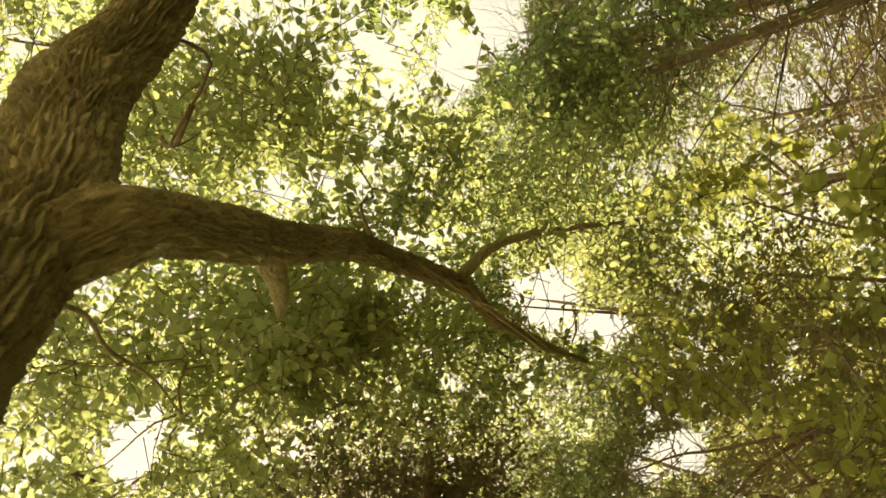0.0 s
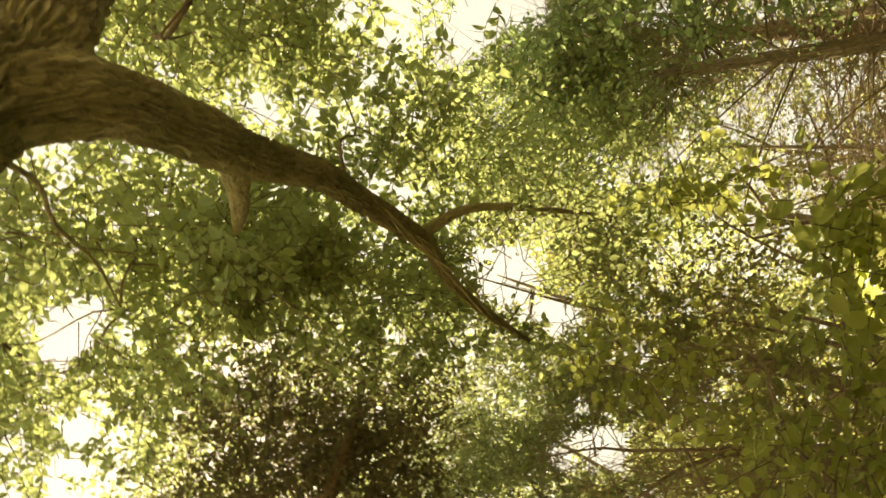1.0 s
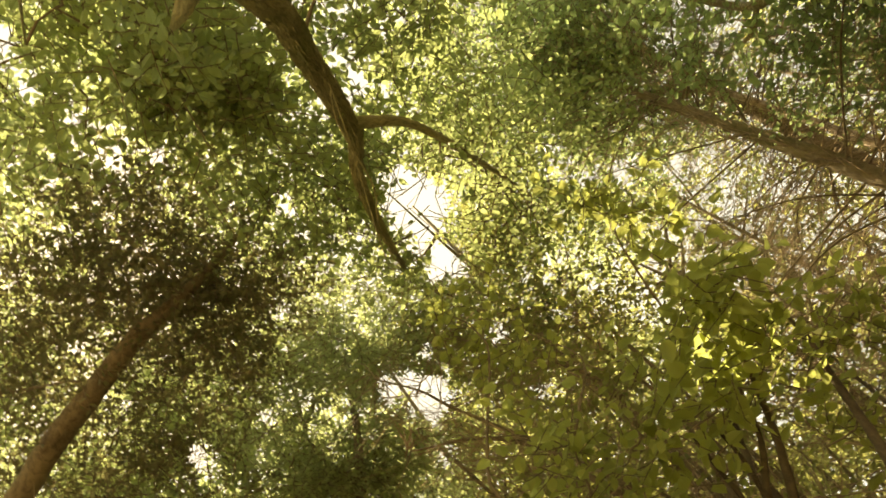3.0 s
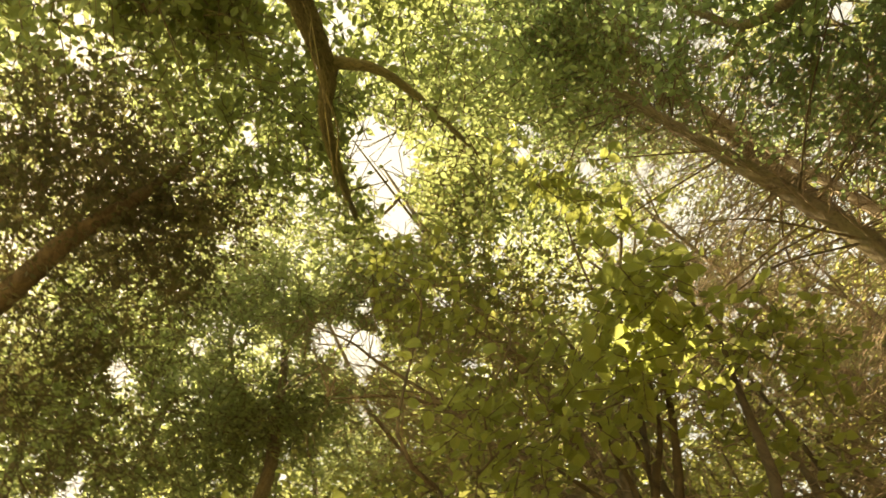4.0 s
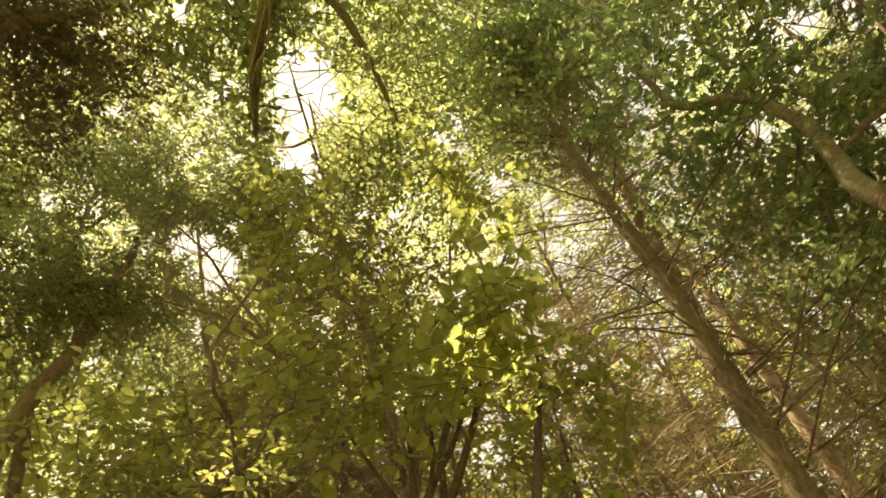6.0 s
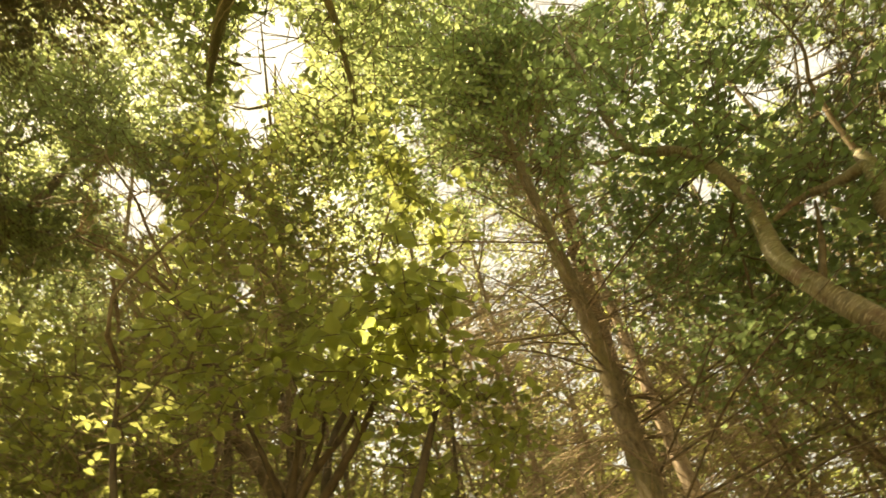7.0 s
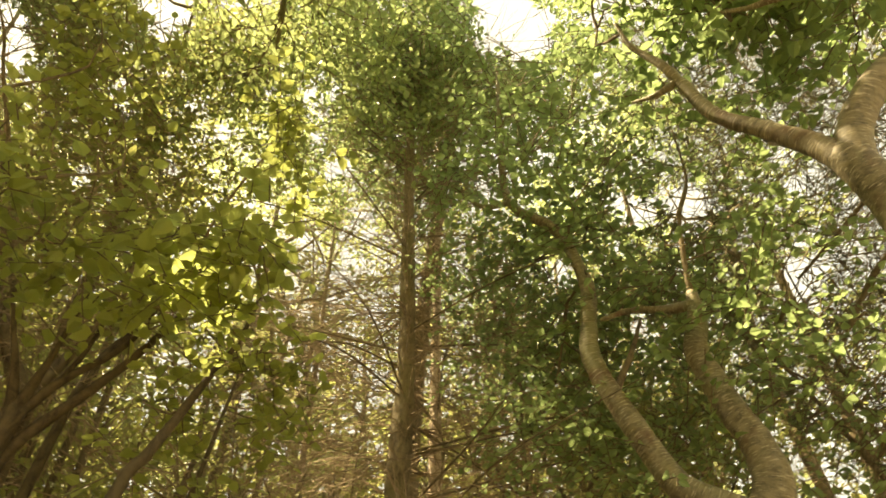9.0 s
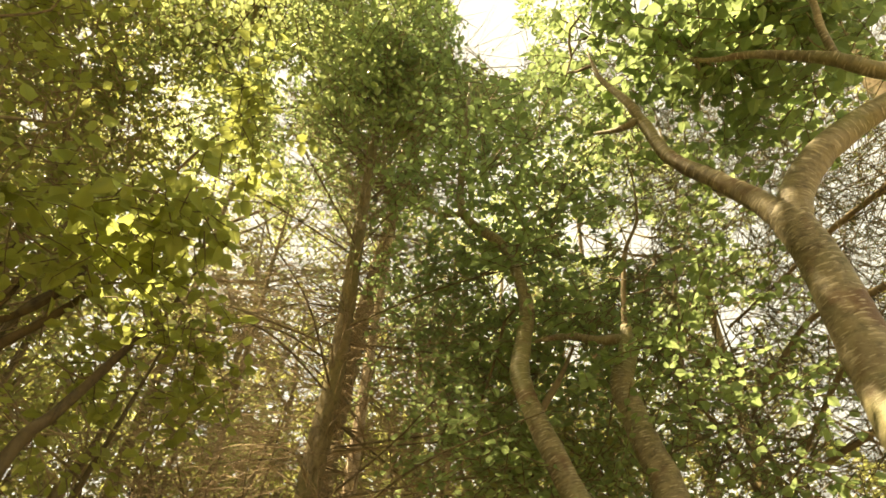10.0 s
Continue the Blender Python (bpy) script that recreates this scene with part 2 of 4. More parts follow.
# gaps between the crowns, cut to fit the camera's view: apex on its path, then azimuth, elevation and half-width in
# degrees
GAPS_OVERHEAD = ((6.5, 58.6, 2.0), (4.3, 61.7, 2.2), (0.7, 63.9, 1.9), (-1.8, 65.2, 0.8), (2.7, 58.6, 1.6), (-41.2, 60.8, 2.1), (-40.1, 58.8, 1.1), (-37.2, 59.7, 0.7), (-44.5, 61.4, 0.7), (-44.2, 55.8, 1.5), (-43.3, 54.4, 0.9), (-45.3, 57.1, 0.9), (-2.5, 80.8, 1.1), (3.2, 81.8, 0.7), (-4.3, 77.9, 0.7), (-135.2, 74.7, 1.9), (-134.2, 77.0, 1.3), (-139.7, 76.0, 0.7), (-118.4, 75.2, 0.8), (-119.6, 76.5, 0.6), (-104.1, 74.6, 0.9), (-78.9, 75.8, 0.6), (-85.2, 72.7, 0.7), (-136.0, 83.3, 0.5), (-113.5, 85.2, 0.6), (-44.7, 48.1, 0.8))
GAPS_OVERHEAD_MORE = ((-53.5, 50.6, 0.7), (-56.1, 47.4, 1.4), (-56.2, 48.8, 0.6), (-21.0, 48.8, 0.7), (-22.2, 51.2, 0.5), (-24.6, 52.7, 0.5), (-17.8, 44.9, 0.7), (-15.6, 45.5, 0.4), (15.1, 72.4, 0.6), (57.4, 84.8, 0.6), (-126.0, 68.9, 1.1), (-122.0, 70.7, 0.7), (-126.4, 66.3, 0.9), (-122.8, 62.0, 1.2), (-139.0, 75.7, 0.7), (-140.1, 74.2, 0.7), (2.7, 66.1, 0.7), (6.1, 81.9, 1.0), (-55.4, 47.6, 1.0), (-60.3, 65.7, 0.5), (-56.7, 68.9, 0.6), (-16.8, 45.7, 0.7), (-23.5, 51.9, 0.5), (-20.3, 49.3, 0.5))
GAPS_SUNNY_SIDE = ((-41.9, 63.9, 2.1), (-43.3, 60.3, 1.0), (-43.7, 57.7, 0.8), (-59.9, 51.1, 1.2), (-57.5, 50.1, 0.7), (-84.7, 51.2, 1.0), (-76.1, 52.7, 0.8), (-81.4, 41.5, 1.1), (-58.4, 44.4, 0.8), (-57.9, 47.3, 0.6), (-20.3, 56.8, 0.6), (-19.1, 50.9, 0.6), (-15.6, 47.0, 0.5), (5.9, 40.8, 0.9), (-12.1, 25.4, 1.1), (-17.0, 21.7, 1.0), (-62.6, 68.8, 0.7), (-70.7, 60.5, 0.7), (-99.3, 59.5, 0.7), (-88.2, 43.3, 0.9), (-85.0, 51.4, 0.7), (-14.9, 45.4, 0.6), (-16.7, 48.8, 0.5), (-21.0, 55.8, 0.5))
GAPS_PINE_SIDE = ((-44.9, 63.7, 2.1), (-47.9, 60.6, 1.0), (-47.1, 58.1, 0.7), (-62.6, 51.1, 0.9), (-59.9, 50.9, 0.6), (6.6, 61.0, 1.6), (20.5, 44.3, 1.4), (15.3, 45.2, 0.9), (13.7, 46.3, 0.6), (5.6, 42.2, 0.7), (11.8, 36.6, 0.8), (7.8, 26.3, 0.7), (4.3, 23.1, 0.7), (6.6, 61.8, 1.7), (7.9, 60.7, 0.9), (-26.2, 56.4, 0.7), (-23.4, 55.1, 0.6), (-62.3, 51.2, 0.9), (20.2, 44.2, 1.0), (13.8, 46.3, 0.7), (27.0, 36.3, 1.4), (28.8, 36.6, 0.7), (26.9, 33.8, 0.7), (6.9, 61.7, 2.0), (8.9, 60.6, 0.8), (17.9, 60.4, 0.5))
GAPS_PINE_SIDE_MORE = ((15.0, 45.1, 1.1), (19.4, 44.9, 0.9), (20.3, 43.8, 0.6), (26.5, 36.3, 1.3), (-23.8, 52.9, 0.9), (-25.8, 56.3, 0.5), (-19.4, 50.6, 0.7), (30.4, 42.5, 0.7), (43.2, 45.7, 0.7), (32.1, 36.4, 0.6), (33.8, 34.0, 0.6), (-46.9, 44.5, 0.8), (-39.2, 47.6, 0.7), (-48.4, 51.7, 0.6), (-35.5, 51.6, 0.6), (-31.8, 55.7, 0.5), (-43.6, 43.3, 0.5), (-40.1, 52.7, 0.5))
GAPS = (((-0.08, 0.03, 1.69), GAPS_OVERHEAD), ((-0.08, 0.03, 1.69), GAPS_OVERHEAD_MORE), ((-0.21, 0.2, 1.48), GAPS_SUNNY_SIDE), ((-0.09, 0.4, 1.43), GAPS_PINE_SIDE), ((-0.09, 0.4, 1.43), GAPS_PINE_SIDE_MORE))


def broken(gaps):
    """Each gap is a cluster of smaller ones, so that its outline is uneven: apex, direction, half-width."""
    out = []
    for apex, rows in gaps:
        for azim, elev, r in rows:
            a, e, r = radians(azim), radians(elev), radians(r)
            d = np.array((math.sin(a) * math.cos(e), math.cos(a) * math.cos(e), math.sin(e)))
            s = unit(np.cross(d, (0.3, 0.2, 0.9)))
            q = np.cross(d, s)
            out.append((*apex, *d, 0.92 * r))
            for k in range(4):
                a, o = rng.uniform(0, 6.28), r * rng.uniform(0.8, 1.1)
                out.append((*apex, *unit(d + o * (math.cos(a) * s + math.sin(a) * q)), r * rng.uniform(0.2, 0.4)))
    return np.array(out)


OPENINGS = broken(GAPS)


# shafts cut through the crowns so the sun lights chosen places: place, radius
SHAFTS = np.array([(1.45, 3.85, 4.6, 0.30), (1.62, 3.95, 3.95, 0.30), (-1.17, 7.3, 4.9, 0.22), (-1.13, 7.3, 6.6, 0.2), (-1.6, 2.88, 3.6, 0.20), (-3.29, 1.41, 4.0, 0.10), (-1.15, 7.25, 5.6, 0.18), (1.7, 2.3, 5.2, 0.22), (1.2, 2.9, 5.3, 0.22), (-3.7, 4.3, 8.3, 0.45), (-3.0, 2.4, 3.6, 0.30)])
TO_SUN = np.array((math.sin(az) * math.cos(el), math.cos(az) * math.cos(el), math.sin(el)))


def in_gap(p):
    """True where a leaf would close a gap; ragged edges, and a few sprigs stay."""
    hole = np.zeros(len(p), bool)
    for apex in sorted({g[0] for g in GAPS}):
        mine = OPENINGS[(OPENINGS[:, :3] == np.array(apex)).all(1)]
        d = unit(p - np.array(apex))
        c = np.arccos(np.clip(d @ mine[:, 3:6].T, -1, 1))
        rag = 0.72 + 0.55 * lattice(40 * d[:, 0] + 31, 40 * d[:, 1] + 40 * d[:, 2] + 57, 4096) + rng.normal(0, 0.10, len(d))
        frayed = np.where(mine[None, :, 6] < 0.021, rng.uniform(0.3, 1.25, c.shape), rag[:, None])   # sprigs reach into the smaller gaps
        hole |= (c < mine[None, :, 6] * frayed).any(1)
    for x, y, z, r in SHAFTS:
        q = p - np.array((x, y, z))
        t = q @ TO_SUN
        hole |= (t > 0.6) & (np.linalg.norm(q - t[:, None] * TO_SUN, axis=1) < r * (0.8 + 0.3 * rag))
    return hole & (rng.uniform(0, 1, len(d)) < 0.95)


class Tree:
    def __init__(self, name, label, bark, leaf, shape, size, category="tree", group=""):
        self.ob = tagged(new(name), label, category, group)
        self.bark, self.leaf, self.shape, self.size = bark, leaf, shape, size
        self.tw, self.lf, self.nodes, self.singles = [], [], [], 0

    def stem(self, name, points, radii, sides=8, step=0.12, relief=None, rough=0.06, bark=None, label="", on=None):
        v, f, uv = tube(points, radii, sides, step, rough, relief)
        self.nodes.append(spline(points, 0.3)[0])
        ob = part(name, mesh_from(name, v, f, bark or self.bark, uv=uv), on or self.ob, label)
        if not on:
            self.last = ob
        return ob

    def clump(self, centre, radius, twigs, per_twig, size=None, flat=0.7, length=0.45, spread=0.75, open_gaps=True, single=False):
        """A spray of leafy twigs round a point."""
        c = np.asarray(centre, float)
        size = size or self.size
        d = unit(rng.normal(0, 1, (twigs, 3)))
        start = c + d * (rng.uniform(0, 1, (twigs, 1)) ** 0.6) * radius * np.array((1, 1, flat))
        way = unit(d * 0.7 + rng.normal(0, 0.6, (twigs, 3)) * np.array((1, 1, 0.5)) + np.array((0, 0, -0.12)))
        ln = length * rng.uniform(0.5, 1.2, (twigs, 1))
        bend = rng.normal(0, 0.15, (twigs, 3)) * ln
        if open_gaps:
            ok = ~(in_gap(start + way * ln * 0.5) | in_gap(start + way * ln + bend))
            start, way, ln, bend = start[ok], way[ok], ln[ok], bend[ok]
            if not len(start):
                return
        k = per_twig
        s = (np.arange(k) + 0.6) / k
        p = start[:, None] + way[:, None] * (ln[:, None] * s[None, :, None]) + bend[:, None] * (s * s)[None, :, None]
        sd = unit(np.cross(way, (0, 0, 1.0)))
        sign = np.where(np.arange(k) % 2 == 0, 1.0, -1.0)
        al = way[:, None] * 0.6 + sd[:, None] * sign[None, :, None] * 0.8 + rng.normal(0, 0.35, p.shape)
        nm = np.array((0, 0, 1.0)) + rng.normal(0, spread, p.shape)
        p, al, nm = p.reshape(-1, 3), al.reshape(-1, 3), nm.reshape(-1, 3)
        sz = size * rng.uniform(0.6, 1.25, len(p))
        ok = rng.uniform(0, 1, len(p)) < 0.93
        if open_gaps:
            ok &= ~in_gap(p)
        if single and self.singles < 290:
            self.pieces(p[ok], al[ok], nm[ok], sz[ok])
        else:
            self.lf.append((p[ok], al[ok], nm[ok], sz[ok]))
        self.tw.append((start, start + way * ln * 0.5 + bend * 0.25, start + way * ln + bend, np.full(len(start), 0.004 + 0.002 * radius)))

    def pieces(self, p, al, nm, sz):
        """Leaves that can be told apart, each an object on a shared mesh."""
        x = unit(al)
        y = unit(np.cross(nm, x))
        z = np.cross(x, y)
        for i in range(len(p)):
            ob = part("leaf", blade_mesh(self.shape, SINGLE[self.leaf.name], i % 3), self.last)
            s = sz[i]
            ob.matrix_basis = Matrix(((s * x[i, 0], s * y[i, 0], s * z[i, 0], p[i, 0]), (s * x[i, 1], s * y[i, 1], s * z[i, 1], p[i, 1]), (s * x[i, 2], s * y[i, 2], s * z[i, 2], p[i, 2]), (0, 0, 0, 1)))
        self.singles += len(p)

    def bent(self, start, way, ln, bend, r):
        """A twig in two pieces, so that it can curve."""
        kink = rng.normal(0, 0.09, way.shape) * ln
        p = [start + way * ln * s + bend * s * s + kink * math.sin(3.14 * s) for s in (0, 0.28, 0.55, 0.8, 1.0)]
        self.tw.append((p[0], p[1], p[2], np.full(len(start), r)))
        self.tw.append((p[2], p[3], p[4], np.full(len(start), 0.45 * r)))

    def bare(self, start, way, ln, r, droop=0.2, forks=3):
        """Leafless twigs that fork once."""
        bend = rng.normal(0, 0.22, way.shape) * ln - np.array((0, 0, 1.0)) * droop * ln
        self.bent(start, way, ln, bend, r)
        for _ in range(forks):
            s = rng.uniform(0.25, 0.85, (len(start), 1))
            q = start + way * ln * s + bend * s * s
            w = unit(way + rng.normal(0, 0.55, way.shape))
            l2 = ln * (1 - s) * rng.uniform(0.6, 1.2, (len(start), 1)) + 0.05
            b2 = rng.normal(0, 0.25, way.shape) * l2 - np.array((0, 0, 1.0)) * droop * l2
            self.bent(q, w, l2, b2, r * 0.5)

    def finish(self, twig_mat=None, twig_label=""):
        if self.tw:
            a, b, c = (np.vstack([t[i] for t in self.tw]) for i in range(3))
            r = np.concatenate([t[3] for t in self.tw])
            w = unit(c - a)
            u = unit(np.cross(w, (0.31, 0.2, 0.93)))
            v = np.cross(w, u)
            ang = np.arange(3) * 2 * np.pi / 3
            ring = u[:, None] * np.cos(ang)[None, :, None] + v[:, None] * np.sin(ang)[None, :, None]
            vs = np.concatenate([a[:, None] + ring * r[:, None, None], b[:, None] + ring * (0.75 * r)[:, None, None], c[:, None] + ring * (0.3 * r)[:, None, None]], 1).reshape(-1, 3)
            base = np.arange(len(a))[:, None] * 9
            quads = np.array([(i * 3 + j, i * 3 + (j + 1) % 3, i * 3 + 3 + (j + 1) % 3, i * 3 + 3 + j) for i in range(2) for j in range(3)])
            part("twig_mass", mesh_from("twig_mass", vs, (base[:, :, None] + quads[None]).reshape(-1, 4), twig_mat or TWIG_BARK), self.ob, twig_label, "stuff")
        if self.lf:
            p, al, nm, sz = (np.concatenate([l[i] for l in self.lf]) for i in range(4))
            v, f = leaves(p, al, nm, sz, self.shape)
            part("crown", mesh_from("crown", v, f, self.leaf, False), self.ob, "", "stuff")
        return self.ob


# ---- ground ----
def ground():
    n = 40
    g = np.concatenate([-np.geomspace(400, 0.4, n), np.geomspace(0.4, 400, n)])
    x, y = np.meshgrid(g, g, indexing="ij")
    z = 0.10 * np.sin(x * 0.7 + 1) * np.cos(y * 0.6) * np.exp(-(x * x + y * y) / 900) - 0.06
    i, j = np.meshgrid(np.arange(2 * n - 1), np.arange(2 * n - 1), indexing="ij")
    f = np.stack([i * 2 * n + j, (i + 1) * 2 * n + j, (i + 1) * 2 * n + j + 1, i * 2 * n + j + 1], -1).reshape(-1, 4)
    ob = new("ground", mesh_from("ground", np.stack([x, y, z], -1).reshape(-1, 3), f, GROUND_MAT))
    tagged(ob, "brown leaf litter on the forest floor", "ground", kind="structure")


ground()


def at(azim, elev, r):
    """A place r metres from the middle of the camera's path, azim degrees clockwise from +y and elev degrees up."""
    a, e = radians(azim), radians(elev)
    return STAND + r * np.array((math.sin(a) * math.cos(e), math.cos(a) * math.cos(e), math.sin(e)))


def around(azim, elev, spread):
    """A direction within spread degrees of another."""
    d = at(azim, elev, 1) - STAND
    s = unit(np.cross(d, (0.2, 0.1, 1.0)))
    q = np.cross(d, s)
    a, r = rng.uniform(0, 2 * np.pi), math.tan(radians(spread)) * math.sqrt(rng.uniform(0, 1))
    return unit(d + r * (math.cos(a) * s + math.sin(a) * q))


def spray(tree, azim, elev, within, near, far, count, radius, twigs, per, joint=None, limb=True, **more):
    """A bough: clumps of leafy twigs on side branches of one limb that springs from joint."""
    mid = at(azim, elev, 0.5 * (near + far))
    if joint is not None and limb:
        q = np.vstack(tree.nodes)   # springs from a part of the stems near the joint
        q = q[np.argsort(np.linalg.norm(q - mid, axis=1) + 0.5 * np.linalg.norm(q - np.asarray(joint, float), axis=1))[:5]]
        j = q[rng.integers(len(q))]
        far_off = np.linalg.norm(mid - j)
        k, k2 = j + 0.35 * (mid - j) + rng.normal(0, 0.12, 3) * far_off, j + 0.7 * (mid - j) + rng.normal(0, 0.10, 3) * far_off
        r0 = 0.006 + 0.005 * np.linalg.norm(mid - j)
        tree.stem("limb", [j, k, k2, mid], [min(r0, 0.03), 0.75 * r0, 0.5 * r0, 0.005], 6, 0.15, rough=0.1, bark=TWIG_BARK)
    hub = []
    for i in range(count):
        c = STAND + around(azim, elev, within) * rng.uniform(near, far)
        tree.clump(c, radius * rng.uniform(0.7, 1.3), twigs, per, **more)
        hub.append(c)
    hub = np.array(hub)
    if joint is not None and count > 1:
        m = 0.5 * (hub + mid) + rng.normal(0, 0.12, hub.shape)
        tree.tw.append((np.repeat(mid[None], count, 0), m, hub, np.full(count, 0.006)))


# ---- the great tree overhead ----
rng = np.random.default_rng(21)
oak = Tree("oak_tree", "old leaning tree with deeply furrowed grey-brown bark", OAK_BARK, LEAF_OAK, "oval", 0.078)
oak.stem("butt", [(-1.0, -1.55, -0.1), (-0.75, -1.25, 1.0), (-0.42, -0.9, 2.3), (-0.30, -0.78, 2.64)], [0.32, 0.25, 0.215, 0.20], 110, 0.03, furrows(0.022, 36, 5), 0.0, label="broad foot of the trunk")
oak.stem("trunk", [(-0.32, -0.82, 2.55), (-0.12, -0.69, 3.04), (0.04, -0.53, 3.46), (0.155, -0.375, 3.78), (0.33, -0.20, 4.12), (0.63, 0.06, 4.59), (0.84, 0.41, 5.01), (1.17, 0.85, 5.48), (1.45, 1.15, 5.85)],
         [0.20, 0.165, 0.154, 0.172, 0.178, 0.158, 0.142, 0.13, 0.12], 200, 0.018, furrows(0.021, 46, 9), 0.0, label="thick furrowed trunk")
oak.stem("leader", [(1.40, 1.10, 5.79), (1.74, 1.43, 6.21), (2.2, 1.9, 7.6), (2.3, 2.1, 10.5)], [0.121, 0.11, 0.085, 0.03], 40, 0.06, furrows(0.02, 20, 4), 0.0)
oak.stem("limb", [(0.19, -0.40, 3.78), (0.15, -0.27, 3.83), (0.13, -0.13, 3.94), (0.05, 0.03, 4.20), (-0.12, 0.24, 4.54), (-0.28, 0.44, 4.91), (-0.49, 0.74, 5.34), (-0.85, 1.08, 5.83), (-1.26, 1.43, 6.16), (-1.59, 1.52, 6.24), (-1.96, 1.72, 6.25), (-2.37, 2.01, 6.29)],
         [0.05, 0.112, 0.116, 0.10, 0.10, 0.088, 0.075, 0.066, 0.054, 0.038, 0.026, 0.010], 130, 0.018, furrows(0.014, 30, 10), 0.0, label="heavy crooked limb")
oak.stem("limb", [(-0.21, 0.30, 4.70), (-0.38, 0.29, 4.95), (-0.50, 0.27, 5.15), (-0.62, 0.24, 5.42)], [0.07, 0.046, 0.036, 0.016], 32, 0.03, furrows(0.006, 10, 7), 0.0)
oak.stem("limb", [(-1.20, 1.43, 6.15), (-1.19, 1.79, 6.26), (-1.32, 2.18, 6.40), (-1.57, 2.70, 6.52), (-1.83, 3.21, 6.61)], [0.045, 0.035, 0.028, 0.020, 0.010], 14, 0.05, furrows(0.004, 8, 7), 0.0)
oak.stem("limb", [(0.08, -0.43, 4.2), (-0.07, -0.40, 4.72), (-0.25, -0.45, 5.01), (-0.52, -0.43, 5.49), (-0.9, -0.5, 6.2)], [0.014, 0.012, 0.011, 0.009, 0.005], 6, 0.1)
for dx in (0.0, 0.07):   # climbing stems that hang beside the limb
    oak.stem("vine", [(-0.86 + dx, 1.13, 5.80), (-1.21 + dx, 1.31 - dx, 5.90), (-1.55, 1.45 + dx, 5.86), (-1.87 + dx, 1.58, 5.84), (-2.2, 1.75 + dx, 5.95)], [0.008, 0.008, 0.007, 0.006, 0.004], 6, 0.08, label="thin hanging vine")
J_LIMB, J_TIP, J_TRUNK = (-0.49, 0.74, 5.34), (-1.26, 1.43, 6.16), (0.86, 0.42, 5.01)
# near leaves, in the shade of the crown
NEAR_TRUNK = ((58, 82, 6, 4.6, 5.8, 5), (18, 77, 5, 4.8, 6, 4), (30, 73, 6, 4.6, 6, 5), (-97, 83, 5, 4.6, 5.6, 6), (-75, 78, 5, 4.8, 5.6, 6), (-60, 75, 5, 5.0, 6, 6), (95, 73, 6, 6.0, 7.5, 8), (75, 66, 7, 6.0, 8, 8), (112, 68, 7, 6.0, 8, 8), (-167, 78, 5, 4.4, 5.6, 4), (-134, 77, 6, 4.8, 7, 7))
NEAR_LIMB = ((-150, 72, 6, 4.8, 7.5, 8), (-118, 73, 5, 5.5, 7.5, 7), (-140, 67, 6, 6, 8, 7), (-60, 70, 4, 5.4, 6.4, 5), (-50, 66, 4, 5.6, 6.5, 4), (-20, 74, 5, 5.0, 6, 5), (-17, 68, 4, 5.6, 6.6, 4), (-140, 86.5, 3, 5.2, 6.4, 3), (-80, 85, 3, 5.2, 6.4, 3), (-160, 83, 3, 5.2, 6.4, 3), (-60, 80.5, 3, 5.2, 6.4, 3))
for azim, elev, spread, near, far_, count in NEAR_TRUNK + NEAR_LIMB:
    spray(oak, azim, elev, spread, near, far_, count, 0.42, 24, 7, J_LIMB if elev < 80 else J_TRUNK, length=0.4, spread=0.6)
for x, y, z in ((-0.66, 0.22, 5.5), (-0.52, 0.14, 5.45), (-0.62, 0.38, 5.6)):   # leaves round the short stub
    oak.clump((x, y, z), 0.22, 16, 7, length=0.3, spread=0.6)
for k in range(5):   # and clumps added on its sunward side to shade it
    oak.clump(np.array((-0.35, 0.28, 4.95)) + TO_SUN * rng.uniform(1.2, 2.4), 0.3, 22, 7, length=0.35, spread=0.6)
# dark leaf sprays against the sky
for azim, elev, r in ((6.4, 62.3, 4.6), (-2.8, 68.3, 4.7), (-10, 69.5, 4.7), (8, 78, 4.5), (-3, 80, 4.6), (20, 79, 4.4), (-34, 63, 5.3)):
    spray(oak, azim, elev, 2.0, r, r + 0.3, 1, 0.16, 5, 7, None, size=0.085, length=0.34, open_gaps=False, single=True)
for azim, elev in ((-49.8, 65), (-50.2, 63), (-50.4, 61), (-50.8, 59.2), (-50.8, 57.5), (-51.2, 56), (-53, 56.2), (-45, 66.6)):   # a fringe along one side of the widest gap
    spray(oak, azim, elev, 0.8, 5.6, 5.8, 1, 0.10, 4, 6, None, size=0.08, length=0.22, open_gaps=False, single=True)
# foliage along the limb and the fork
for azim, elev, near, far_, count in ((-38, 63, 6.0, 7.2, 7), (-30, 60, 6.2, 7.4, 8), (-26, 62, 6.0, 7.2, 6), (-48, 63, 6.0, 7.0, 6), (-33, 55, 6.6, 7.6, 6), (-55, 63, 6.2, 7.2, 4), (-62, 68, 6.0, 7.0, 4), (-34, 63, 5.2, 5.7, 2), (-44, 60, 5.2, 5.8, 2)):
    spray(oak, azim, elev, 8, near, far_ + 0.6, count, 0.5, 22, 8, J_TIP, size=0.07, length=0.45)
# the high crown in the sun
for i in range(16):
    oak.clump(STAND + around(50, 81, 9) * rng.uniform(5.8, 8.5), 0.6, 30, 8, 0.08, length=0.5)
for i in range(130):
    d = around(-30, 86, 40)
    oak.clump(STAND + d * rng.uniform(7.8, 12), rng.uniform(0.6, 1.1), 60, 8, 0.085, length=0.6)
    oak.tw.pop()   # stalks too fine to see up there
oak.finish()


